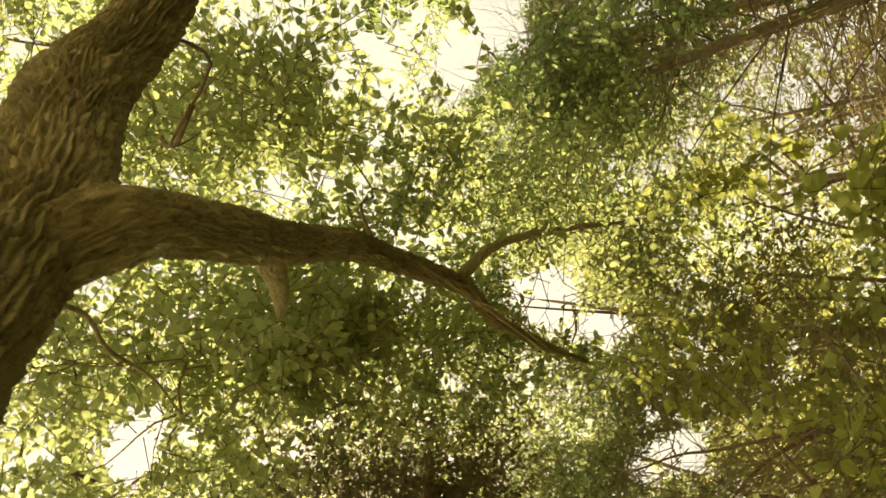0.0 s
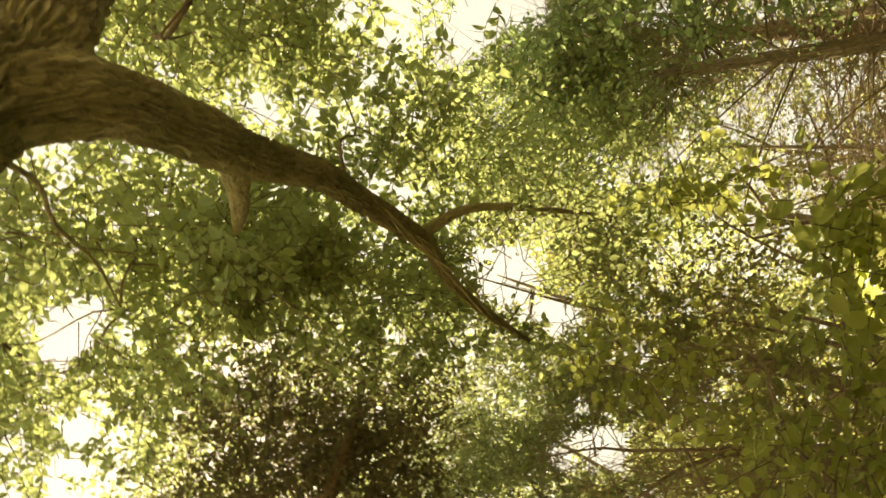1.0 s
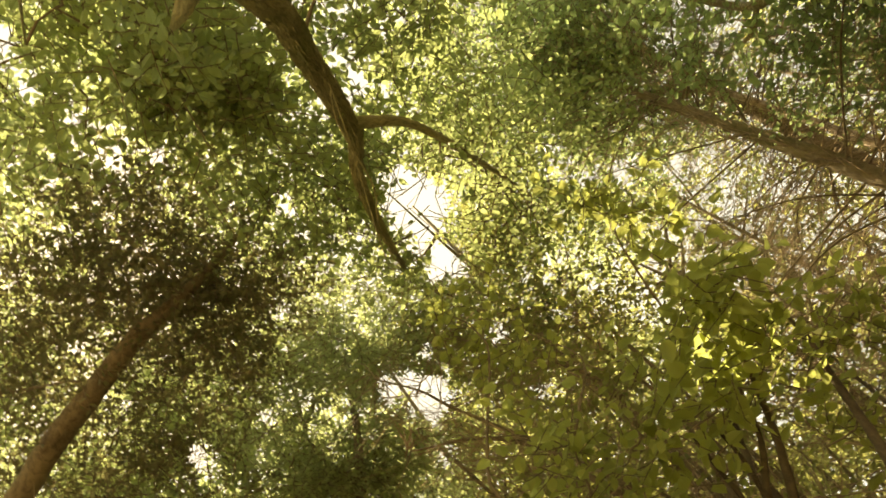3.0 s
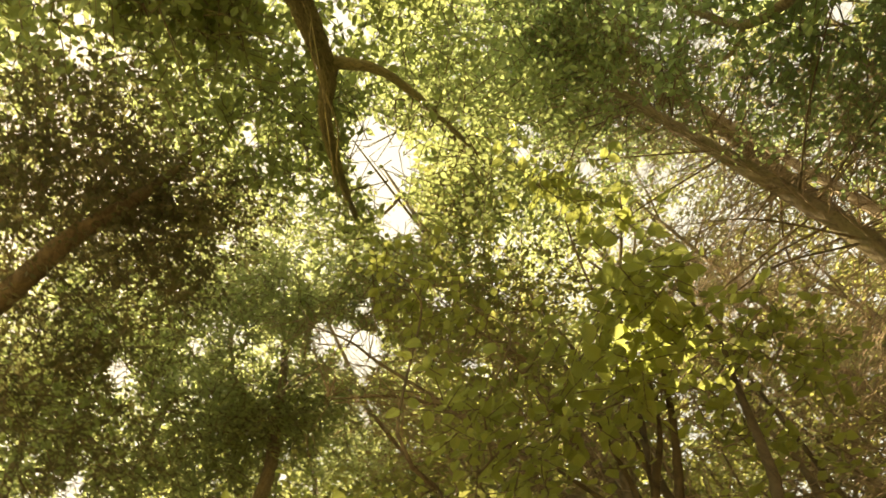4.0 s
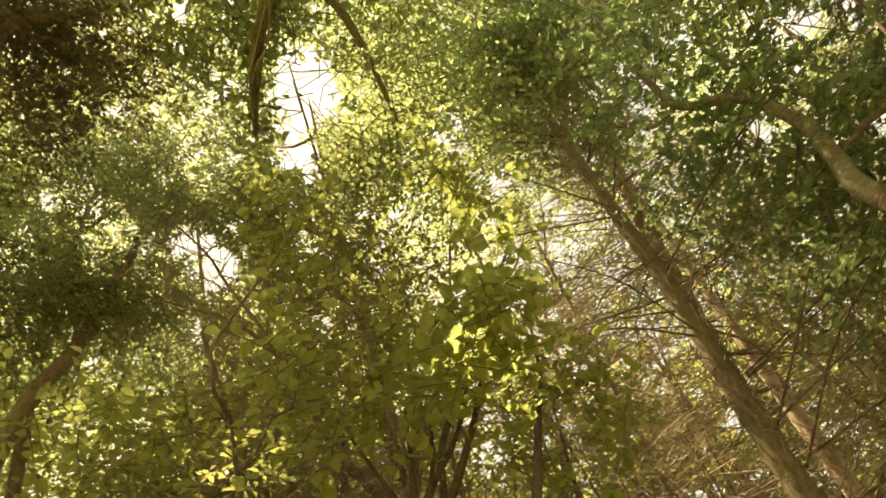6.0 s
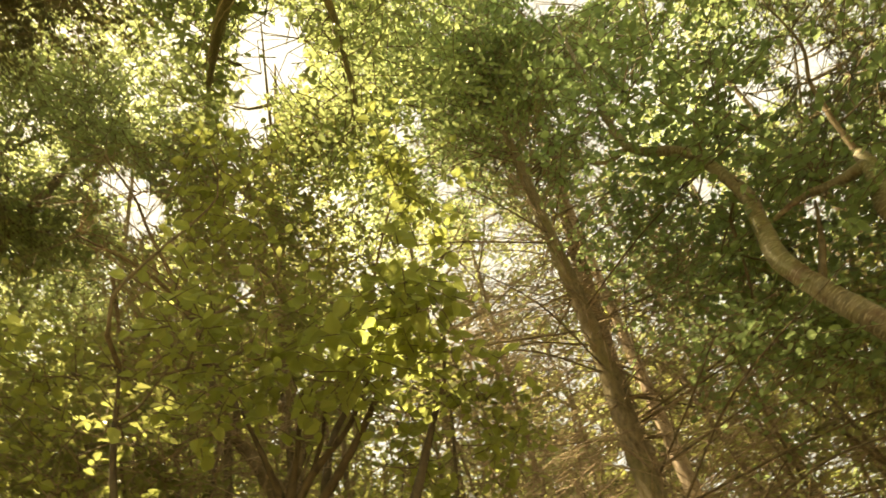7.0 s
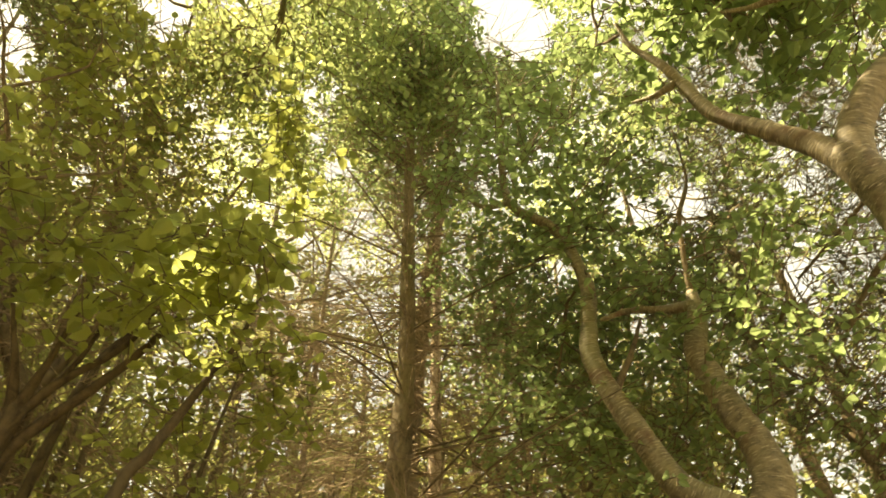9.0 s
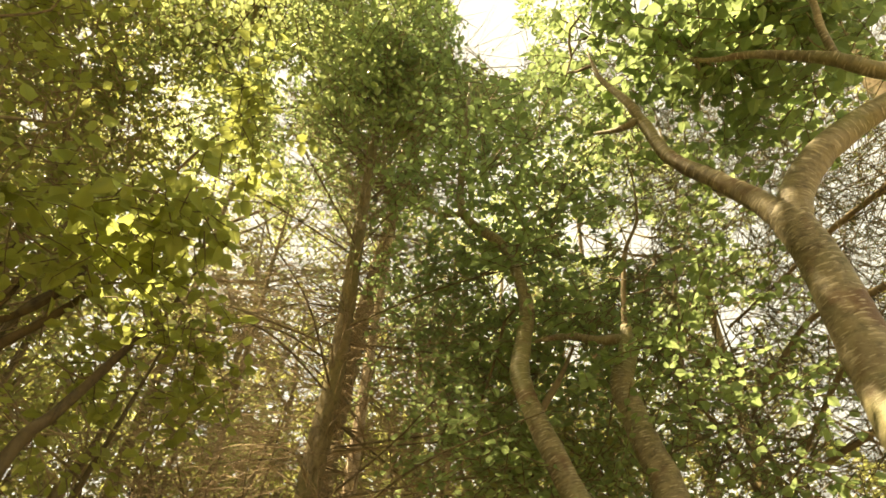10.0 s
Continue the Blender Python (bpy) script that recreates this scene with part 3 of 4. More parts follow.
# ---- the pines ----
rng = np.random.default_rng(22)
def pine(x, y, trunk, radii, label, bark, low, high, reach, whorl, r_in):
    t = Tree("pine_tree", label, bark, NEEDLES, "needle", 0.085, group="pines")
    trunk_ob = t.stem("trunk", trunk, radii, 22, 0.06, furrows(0.006, 9, 8), 0.0, label="straight scaly trunk")
    z = low
    while z < high:
        n = whorl
        a = rng.uniform(0, 6.28) + np.arange(n) * 6.28 / n + rng.normal(0, 0.3, n)
        ln = reach * (1 - 0.35 * (z - low) / (high - low)) * rng.uniform(0.55, 1.15, n)
        s = np.stack([x + r_in * np.cos(a), y + r_in * np.sin(a), np.full(n, z) + rng.normal(0, 0.08, n)], 1)
        w = unit(np.stack([np.cos(a), np.sin(a), rng.uniform(-0.15, 0.35, n)], 1))
        t.bare(s, w, ln[:, None], 0.0065, 0.30, 5)
        for k in range(2):   # a few stronger dead branches stand out singly
            e = s[k] + w[k] * ln[k] * 1.1 + np.array((0, 0, -0.35))
            t.stem("dead_branch", [s[k], 0.5 * (s[k] + e) + np.array((*rng.normal(0, 0.08, 2), 0.16)), e], [0.011, 0.008, 0.002], 5, 0.12, rough=0.12, bark=TWIG_BARK, on=trunk_ob)
        z += rng.uniform(0.26, 0.42)
    return t


p1 = pine(-1.12, 5.5, [(-1.27, 5.47, -0.1), (-1.20, 5.49, 3.5), (-1.13, 5.5, 5.15), (-1.13, 5.5, 6.5), (-1.13, 5.5, 8.26), (-1.09, 5.5, 10.3), (-1.05, 5.5, 14.0)], [0.13, 0.10, 0.083, 0.068, 0.05, 0.036, 0.015],
          "tall conifer, straight scaly trunk with dead lower branches", PINE_BARK, 2.4, 10.8, 2.3, 15, 0.08)
p2 = pine(-1.13, 7.33, [(-1.22, 7.3, -0.1), (-1.18, 7.32, 4.28), (-1.15, 7.33, 5.85), (-1.13, 7.33, 6.93), (-1.07, 7.34, 8.7), (-1.0, 7.35, 12.0), (-1.0, 7.35, 15.0)], [0.11, 0.078, 0.066, 0.056, 0.045, 0.03, 0.015],
          "slender conifer with flaking reddish bark", RED_BARK, 2.6, 11, 2.3, 14, 0.07)
for t, x, y, low in ((p1, -1.1, 5.5, 10.2), (p2, -1.0, 7.35, 10.5)):
    for i in range(24):
        a, z = rng.uniform(0, 6.28), rng.uniform(low, low + 4.5)
        rr = (low + 5 - z) * 0.42 * rng.uniform(0.3, 1.0)
        t.clump((x + rr * math.cos(a), y + rr * math.sin(a), z), 0.45, 20, 16, 0.08, length=0.45, spread=1.2)
    t.finish(DEAD_TWIG)
# two more behind, seen only as tangles of dead twigs
for x, y, h in ((-3.1, 8.4, 10.5), (1.5, 9.0, 10.0), (-0.2, 10.0, 12.0)):
    t = pine(x, y, [(x - 0.05, y, -0.1), (x, y, 4), (x + 0.05, y, h)], [0.075, 0.055, 0.02], "thin conifer among dead twigs further back", PINE_BARK, 2.2, h - 1, 2.0, 14, 0.06)
    t.finish(DEAD_TWIG)

# ---- forked smooth-barked tree ----
rng = np.random.default_rng(23)
fork = Tree("forked_tree", "young smooth-barked tree forking into two stems", SMOOTH_BARK, LEAF_ROUND, "round", 0.07)
fork.stem("trunk", [(1.2, 4.3, -0.1), (1.14, 4.27, 1.6), (1.08, 4.24, 3.06)], [0.16, 0.13, 0.115], 18, 0.06, furrows(0.002, 6, 6), 0.02)
fork.stem("limb", [(1.08, 4.24, 2.96), (0.93, 4.28, 3.07), (0.76, 4.32, 3.19), (0.68, 4.34, 3.31), (0.59, 4.35, 3.55), (0.50, 4.37, 3.80), (0.41, 4.38, 4.08), (0.38, 4.38, 4.28), (0.41, 4.38, 4.50), (0.46, 4.37, 4.81), (0.43, 4.38, 5.09), (0.30, 4.39, 5.53), (-0.03, 4.41, 5.96), (-0.02, 4.41, 6.91), (0.04, 4.41, 8.14)],
          [0.10, 0.09, 0.085, 0.082, 0.077, 0.073, 0.07, 0.072, 0.058, 0.052, 0.046, 0.044, 0.038, 0.028, 0.015], 18, 0.05, furrows(0.004, 5, 7), 0.02, label="crooked grey-brown stem")
fork.stem("limb", [(1.08, 4.24, 2.96), (1.17, 4.21, 3.12), (1.19, 4.20, 3.24), (1.17, 4.21, 3.43), (1.11, 4.23, 3.64), (1.06, 4.25, 3.91), (1.03, 4.25, 4.12), (1.10, 4.23, 4.35), (1.12, 4.23, 4.56)], [0.105, 0.105, 0.10, 0.092, 0.086, 0.08, 0.078, 0.062, 0.04], 18, 0.05, furrows(0.005, 5, 7), 0.02, label="crooked grey-brown stem")
fork.stem("limb", [(1.11, 4.23, 4.46), (1.13, 4.22, 4.70), (1.17, 4.20, 5.0), (1.23, 4.19, 5.3), (1.36, 4.14, 5.62), (1.41, 4.12, 6.26)], [0.026, 0.020, 0.018, 0.015, 0.012, 0.006], 10, 0.06, bark=TWIG_BARK)
fork.stem("limb", [(1.11, 4.22, 4.45), (0.93, 4.28, 4.48), (0.72, 4.33, 4.55), (0.50, 4.36, 4.52)], [0.045, 0.032, 0.026, 0.014], 10, 0.06)
fork.stem("limb", [(0.50, 4.37, 3.95), (0.66, 4.4, 4.25), (0.80, 4.5, 4.6)], [0.028, 0.02, 0.010], 8, 0.06, bark=TWIG_BARK)
fork.stem("limb", [(-0.03, 4.41, 5.93), (-0.25, 4.35, 5.85), (-0.42, 4.3, 6.0)], [0.026, 0.02, 0.012], 8, 0.06)
A, B = (0.54, 4.36, 5.05), (1.2, 4.2, 4.84)
FORK_HIGH = (
        (4, 50, 5, 5.6, 6.8, 9, A), (11, 53, 5, 5.6, 7, 9, A), (13, 48, 4, 5.4, 6.6, 8, A), (9, 43, 4, 5.4, 6.4, 7, A), (4, 40, 4, 5.6, 7, 8, A), (4, 55, 4, 6, 7.4, 8, A))
FORK_LOW = (
        (3, 33, 5, 5.4, 7, 8, A), (13, 36, 4, 5.0, 6.4, 7, B), (21, 40, 3, 4.7, 5.6, 6, B), (24, 36, 4, 4.6, 5.4, 8, B), (24, 32, 4, 4.6, 5.6, 7, B), (17, 29, 4, 5.0, 6.5, 6, B), (22, 25, 5, 5.0, 6.5, 7, B), (1, 27, 5, 5.6, 7, 6, A), (5, 58, 4, 6.2, 7.4, 6, A), (4, 23, 5, 4.8, 6.4, 8, A), (12, 26, 5, 4.8, 6.2, 8, B), (28, 24, 5, 4.6, 6, 6, B), (8, 33, 5, 5.2, 6.4, 7, A))
for azim, elev, spread, near, far_, count, joint in FORK_HIGH + FORK_LOW:
    spray(fork, azim, elev, spread, near - 0.3, far_ + 0.7, count, 0.34, 11, 7, joint, length=0.36, spread=0.7, single=azim > 19)
FORK_DARK = ((3.2, 50.7, 6.25), (-2.2, 43.5, 6.67), (-4.6, 48.5, 6.85), (10.8, 49.3, 6.06), (2.9, 41.5, 6.29), (-1.9, 38.0, 6.7), (2.7, 34.4, 6.52), (11.6, 39.2, 6.1), (-2.1, 32.1, 6.72), (3.1, 30.0, 6.53), (12.1, 32.1, 6.13), (-6.5, 42.0, 7.08), (8.1, 44.0, 6.08), (10.0, 28.0, 6.14), (-4, 36, 6.9), (6, 37, 6.6), (7, 31, 6.4))
for azim, elev, r in FORK_DARK:
    spray(fork, azim, elev, 2.5, r, r + 0.5, 3, 0.32, 11, 7, A, limb=False, length=0.36, spread=0.5)
fork.finish()

# ---- leaning smooth-barked tree ----
rng = np.random.default_rng(24)
lean = Tree("leaning_tree", "smooth pale-barked tree with spreading branches", SMOOTH_BARK, LEAF_ROUND, "round", 0.082)
lean.stem("trunk", [(1.05, 2.05, -0.1), (1.17, 2.12, 1.3), (1.32, 2.26, 2.33), (1.40, 2.40, 2.81), (1.38, 2.39, 3.38), (1.35, 2.40, 3.68), (1.36, 2.39, 3.78)], [0.14, 0.115, 0.102, 0.094, 0.088, 0.078, 0.02], 28, 0.03, furrows(0.003, 6, 6), 0.0, label="smooth pale trunk with dark scars")
lean.stem("limb", [(1.38, 2.395, 3.28), (1.33, 2.41, 3.68), (1.20, 2.48, 3.98), (1.01, 2.55, 4.28), (0.92, 2.54, 4.57), (0.85, 2.51, 4.73), (0.74, 2.52, 4.99), (0.70, 2.50, 5.25)], [0.04, 0.056, 0.044, 0.034, 0.028, 0.025, 0.014, 0.005], 20, 0.03, furrows(0.004, 5, 8), 0.0)
lean.stem("limb", [(1.37, 2.395, 3.26), (1.38, 2.38, 3.70), (1.51, 2.31, 3.94), (1.73, 2.24, 4.13), (1.99, 2.17, 4.27), (2.41, 2.16, 4.51), (2.9, 2.1, 5.2)], [0.04, 0.07, 0.066, 0.06, 0.055, 0.048, 0.03], 20, 0.03, furrows(0.004, 5, 8), 0.0)
lean.stem("limb", [(2.41, 2.16, 4.48), (1.96, 2.14, 4.44), (1.77, 2.15, 4.56), (1.63, 2.22, 4.72), (1.47, 2.30, 4.87), (1.34, 2.36, 4.92), (1.16, 2.42, 5.02)], [0.055, 0.040, 0.034, 0.026, 0.019, 0.013, 0.005], 16, 0.03, furrows(0.003, 5, 8), 0.0)
lean.stem("limb", [(1.79, 2.16, 4.53), (1.74, 2.08, 4.74), (1.73, 2.01, 4.90), (1.65, 1.92, 5.10)], [0.024, 0.02, 0.018, 0.01], 10, 0.05)
lean.stem("limb", [(1.16, 2.52, 4.02), (1.32, 2.75, 4.25), (1.55, 3.0, 4.6)], [0.022, 0.018, 0.008], 10, 0.05)
lean.stem("limb", [(0.90, 2.54, 4.60), (0.80, 2.62, 4.62), (0.70, 2.70, 4.70)], [0.022, 0.016, 0.008], 8, 0.05)
L0, L1 = (0.85, 2.51, 4.73), (1.77, 2.15, 4.56)
for azim, elev, spread, near, far_, count, joint in ((21, 58, 5, 4.4, 5.4, 8, L0), (30, 55, 5, 4.3, 5.2, 8, L0), (37, 55, 5, 4.2, 5.2, 8, L1), (47, 52, 5, 4.2, 5.0, 8, L1), (33, 49, 4, 4.6, 5.4, 6, L0), (41, 47, 3, 4.4, 5.2, 4, L1), (20, 64, 5, 4.6, 5.6, 6, L0), (36, 61, 5, 4.4, 5.6, 7, L1), (56, 58, 6, 4.4, 5.6, 7, L1), (58, 50, 6, 4.6, 6, 6, L1)):
    spray(lean, azim, elev, spread, near + 0.2, far_ + 0.4, count, 0.30, 12, 7, joint, length=0.34, spread=0.6, single=azim < 45 and elev < 57)
lean.finish()

# ---- conifer on the edge with drooping dead boughs ----
rng = np.random.default_rng(25)
larch = Tree("larch_tree", "conifer with dark drooping boughs and thin needle sprays", TWIG_BARK, NEEDLES, "needle", 0.07)
larch.stem("trunk", [(3.6, 3.6, -0.1), (3.55, 3.6, 3), (3.5, 3.6, 6), (3.5, 3.6, 10)], [0.17, 0.14, 0.11, 0.03], 14, 0.15)
for pts in ([(3.5, 3.5, 5.4), (2.97, 3.08, 5.20), (2.78, 3.38, 5.11), (2.54, 3.68, 5.04), (2.30, 3.99, 4.91), (1.95, 4.46, 4.76)], [(3.5, 3.6, 4.5), (3.01, 3.69, 4.64), (2.72, 3.93, 4.65), (2.42, 4.16, 4.63), (2.18, 4.49, 4.39), (2.03, 4.72, 4.16)],
            [(3.5, 3.6, 4.1), (3.03, 3.95, 4.33), (2.62, 4.27, 4.33), (2.42, 4.57, 4.08), (2.22, 4.89, 3.71)], [(3.5, 3.6, 3.7), (2.95, 4.27, 3.99), (2.67, 4.51, 3.92), (2.35, 4.79, 3.78), (2.14, 4.97, 3.62)]):
    larch.stem("bough", pts, np.linspace(0.036, 0.010, len(pts)), 8, 0.08, rough=0.12)
    p = np.array(pts)
    for i in range(1, len(p)):
        s = p[i] + rng.normal(0, 0.08, (5, 3))
        larch.bare(s, unit(np.stack([rng.normal(0, 1, 5), rng.normal(0.3, 1, 5), rng.normal(-0.6, 0.5, 5)], 1)), rng.uniform(0.4, 0.9, (5, 1)), 0.006, 0.25, 3)
for i in range(240):
    d = around(39, 38, 18) if i < 170 else around(29, 44, 13)
    larch.clump(STAND + d * rng.uniform(5.6, 8.5), 0.5, 22, 16, 0.065, length=0.5, spread=1.2)
larch.finish()

# ---- large-leaved shrub at the edge of the clearing ----
rng = np.random.default_rng(26)
hazel = Tree("hazel_shrub", "large-leaved shrub with sunlit yellow-green leaves", SHADED_BARK, LEAF_HAZEL, "round", 0.125, "shrub")
HZ = [[(-2.63, 3.02, 2.6), (-2.53, 3.01, 3.03), (-2.37, 3.0, 3.22), (-2.13, 3.02, 3.46), (-1.95, 3.01, 3.65), (-1.73, 2.95, 3.87), (-1.55, 2.9, 4.1)],
      [(-2.0, 2.6, -0.05), (-1.9, 2.9, 1.6), (-1.84, 2.94, 2.75), (-1.77, 2.99, 2.99), (-1.68, 3.05, 3.27), (-1.61, 3.09, 3.49), (-1.54, 3.13, 3.67), (-1.48, 3.16, 4.03)],
      [(-2.4, 2.9, -0.05), (-2.7, 3.4, 2.4), (-2.66, 3.5, 3.8), (-2.5, 3.6, 4.3), (-2.3, 3.7, 4.8), (-2.1, 3.85, 5.3)],
      [(-2.4, 2.6, -0.05), (-2.7, 2.4, 2.0), (-2.9, 2.2, 3.3), (-2.9, 2.1, 4.0)],
      [(-2.3, 3.0, -0.05), (-2.2, 3.7, 2.0), (-2.1, 4.0, 3.2), (-2.0, 4.1, 4.2)]]
hazel.stem("trunk", [(-2.75, 3.05, -0.05), (-2.72, 3.04, 1.3), (-2.65, 3.0, 2.6), (-2.58, 2.96, 3.0), (-2.52, 2.93, 3.12), (-2.45, 2.91, 3.27)], [0.12, 0.10, 0.085, 0.075, 0.07, 0.05], 14, 0.06, rough=0.06, label="crooked trunk forking low down, coloured dark for shade")
for pts, r0 in (([(-2.48, 2.92, 3.2), (-2.46, 2.83, 3.35), (-2.45, 2.75, 3.45), (-2.5, 2.6, 3.75)], 0.035), ([(-2.49, 2.92, 3.18), (-2.41, 2.88, 3.33), (-2.37, 2.86, 3.41), (-2.32, 2.83, 3.49), (-2.2, 2.75, 3.8)], 0.035),
                ([(-2.5, 2.92, 3.16), (-2.31, 2.93, 3.4), (-2.08, 2.96, 3.58), (-1.9, 2.95, 3.8)], 0.03), ([(-2.55, 2.95, 3.05), (-2.72, 2.9, 3.2), (-2.95, 2.85, 3.32)], 0.022), ([(-2.31, 2.93, 3.4), (-2.2, 2.9, 3.58), (-2.12, 2.85, 3.8)], 0.015)):
    hazel.stem("limb", pts, np.linspace(r0, 0.008, len(pts)), 9, 0.06, rough=0.08)
for pts in HZ:
    hazel.stem("stem", pts, np.linspace(0.04, 0.008, len(pts)), 10, 0.08, rough=0.08)
# broad leaves in the shade, the sunlit ones below them, the edge against the sky, and the low boughs
HAZEL_TOP = ((-39.1, 34.9, 3.63, 0.18), (-36.6, 37.8, 3.63, 0.18), (-32.7, 40.2, 3.63, 0.19), (-27.5, 39.7, 3.65, 0.19), (-33.1, 36.3, 3.54, 0.14), (-26.0, 42.5, 3.74, 0.14), (-28.7, 41.2, 3.69, 0.18), (-34.1, 41.4, 3.7, 0.18), (-25.1, 41.1, 3.69, 0.14))
HAZEL_LIT = ((-33.7, 32.8, 3.75, 0.12), (-28.8, 36.6, 3.75, 0.12), (-27.0, 34.9, 3.76, 0.12), (-30.2, 31.3, 3.77, 0.11), (-25.5, 36.2, 3.76, 0.12), (-29.2, 33.4, 3.76, 0.12), (-30.0, 37.0, 3.7, 0.11), (-35.4, 33.8, 3.72, 0.09))
HAZEL_EDGE = ((-23.9, 50.8, 4.62, 0.1), (-22.5, 49.0, 4.62, 0.09), (-23.0, 46.8, 4.63, 0.11), (-27.5, 52.2, 4.61, 0.09), (-24.9, 50.0, 4.57, 0.17), (-23.9, 47.8, 4.58, 0.13), (-27.1, 52.0, 4.57, 0.13), (-25.1, 52.9, 4.62, 0.13))
HAZEL_LOW = ((-32.5, 27.8, 3.87, 0.22), (-28.1, 28.6, 3.88, 0.19), (-23.1, 30.3, 3.89, 0.19), (-21.6, 32.9, 3.98, 0.16), (-22.6, 26.3, 4.0, 0.19), (-26.6, 24.2, 4.0, 0.19), (-32.2, 23.8, 3.89, 0.19), (-21.1, 28.3, 4.1, 0.16), (-29.0, 21.3, 4.0, 0.22), (-23.8, 33.5, 4.0, 0.19), (-21.5, 30.6, 4.0, 0.19), (-36.8, 37.4, 3.81, 0.22), (-42.8, 35.6, 3.82, 0.22), (-29.5, 31.8, 3.91, 0.22), (-25.9, 27.5, 4.01, 0.23))
HAZEL_BACK = ((-50.5, 53.5, 4.99, 0.2), (-46.8, 51.4, 4.99, 0.2), (-50.6, 49.7, 5.0, 0.2), (-44.0, 48.2, 4.8, 0.19), (-52.5, 52.4, 4.99, 0.16), (-47.9, 46.2, 4.8, 0.23), (-43.5, 44.0, 4.6, 0.22), (-69.2, 36.4, 4.24, 0.17), (-72.5, 35.8, 4.24, 0.17), (-61.9, 34.7, 4.24, 0.14), (-65.7, 37.2, 4.24, 0.14))
HAZEL_SIDE = ((-50.5, 37.4, 3.75, 0.2), (-47.7, 39.2, 3.75, 0.18), (-47.5, 35.0, 3.75, 0.2), (-44.5, 36.7, 3.75, 0.2), (-47.4, 32.1, 3.75, 0.18), (-43.5, 33.1, 3.75, 0.16), (-42.2, 39.5, 3.75, 0.18), (-40.3, 36.0, 3.75, 0.16), (-53.2, 40.4, 3.75, 0.18), (-48.6, 42.0, 3.75, 0.16))
for rows, twigs, per, size, tilt, sole, k in ((HAZEL_SIDE, 5, 5, 0.085, 0.3, False, 3), (HAZEL_TOP, 8, 6, 0.09, 0.3, True, 0), (HAZEL_LIT, 4, 5, 0.088, 0.6, True, 1), (HAZEL_EDGE, 4, 6, 0.085, 0.6, True, 2), (HAZEL_LOW, 6, 7, 0.07, 0.7, False, 4), (HAZEL_BACK, 7, 7, 0.075, 0.5, False, 3)):
    for i, (azim, elev, r, wide) in enumerate(rows):
        spray(hazel, azim, elev, 0.5, r - 0.05, r + 0.1, 1, wide, twigs, per, HZ[k][-2], limb=i % 3 == 0, size=size, length=0.30, spread=tilt, single=sole)
for azim, elev in ((-52, 36), (-57, 29), (-60, 35)):   # looser boughs at the back
    spray(hazel, azim, elev, 5, 4.0, 5.0, 3, 0.30, 7, 6, HZ[4][-2], size=0.065, length=0.36, spread=0.6)
hazel.finish()

# ---- dull bush beside it, shade put into its leaf colour ----
rng = np.random.default_rng(61)
bush = Tree("shade_bush", "dull bush with dry twigs, shade put into its brownish leaf colour", TWIG_BARK, LEAF_DARK, "oval", 0.075, "shrub")
for x, y, tx, ty, h in ((-3.5, 2.6, -4.1, 2.7, 4.6), (-3.3, 3.0, -3.6, 3.5, 5.0), (-3.6, 3.3, -3.0, 4.0, 4.8), (-3.9, 2.3, -4.3, 2.0, 4.2)):
    pts = [(x, y, -0.05), (x + 0.1, y, 1.5), (0.6 * x + 0.4 * tx, 0.6 * y + 0.4 * ty, 3.0), (tx, ty, h)]
    bush.stem("stem", pts, [0.04, 0.032, 0.022, 0.008], 8, 0.1, rough=0.08)
    c = np.repeat(spline(pts, 0.14)[0], 2, 0)
    c = c[c[:, 2] > 2.0]
    bush.bare(c, unit(rng.normal(0, 1, c.shape) + np.array((0, 0, 0.3))), rng.uniform(0.4, 1.0, (len(c), 1)), 0.007, 0.1, 3)
for azim, elev in ((-56, 32), (-50, 37), (-42, 37), (-52, 27), (-60, 28), (-64, 31), (-44, 41)):
    spray(bush, azim, elev, 4, 4.7, 5.6, 3, 0.34, 15, 7, (-3.6, 3.0, 3.4), length=0.36, spread=0.6)
c = np.array([at(azim, elev, far_off) for azim, elev, far_off in zip(rng.uniform(-54, -34, 150), rng.uniform(20, 33, 150), rng.uniform(4.6, 6.0, 150))])
bush.bare(c, unit(rng.normal(0, 1, c.shape) + np.array((0.2, 0, 0.3))), rng.uniform(0.4, 0.9, (len(c), 1)), 0.007, 0.12, 3)   # dry tangle behind the trunk
bush.finish(DEAD_TWIG)

# ---- thin bare-stemmed shrub behind it ----
rng = np.random.default_rng(27)
elder = Tree("elder_shrub", "thin-stemmed shrub with many bare forking branches", TWIG_BARK, LEAF_DARK, "oval", 0.06, "shrub")
EL = [[(-3.0, 3.6, -0.05), (-3.3, 3.5, 2.6), (-3.48, 3.44, 4.23), (-3.46, 3.46, 4.74), (-3.73, 3.16, 5.67), (-3.99, 2.82, 6.59), (-4.09, 2.67, 7.03), (-4.27, 2.36, 7.56)],
      [(-3.46, 3.46, 4.7), (-3.65, 3.26, 5.39), (-3.93, 2.90, 6.02), (-4.27, 2.37, 6.36)], [(-3.1, 3.8, -0.05), (-3.2, 3.85, 2.4), (-3.30, 3.87, 4.88), (-3.29, 3.88, 5.77), (-3.48, 3.71, 6.55), (-3.60, 3.60, 7.26)]]
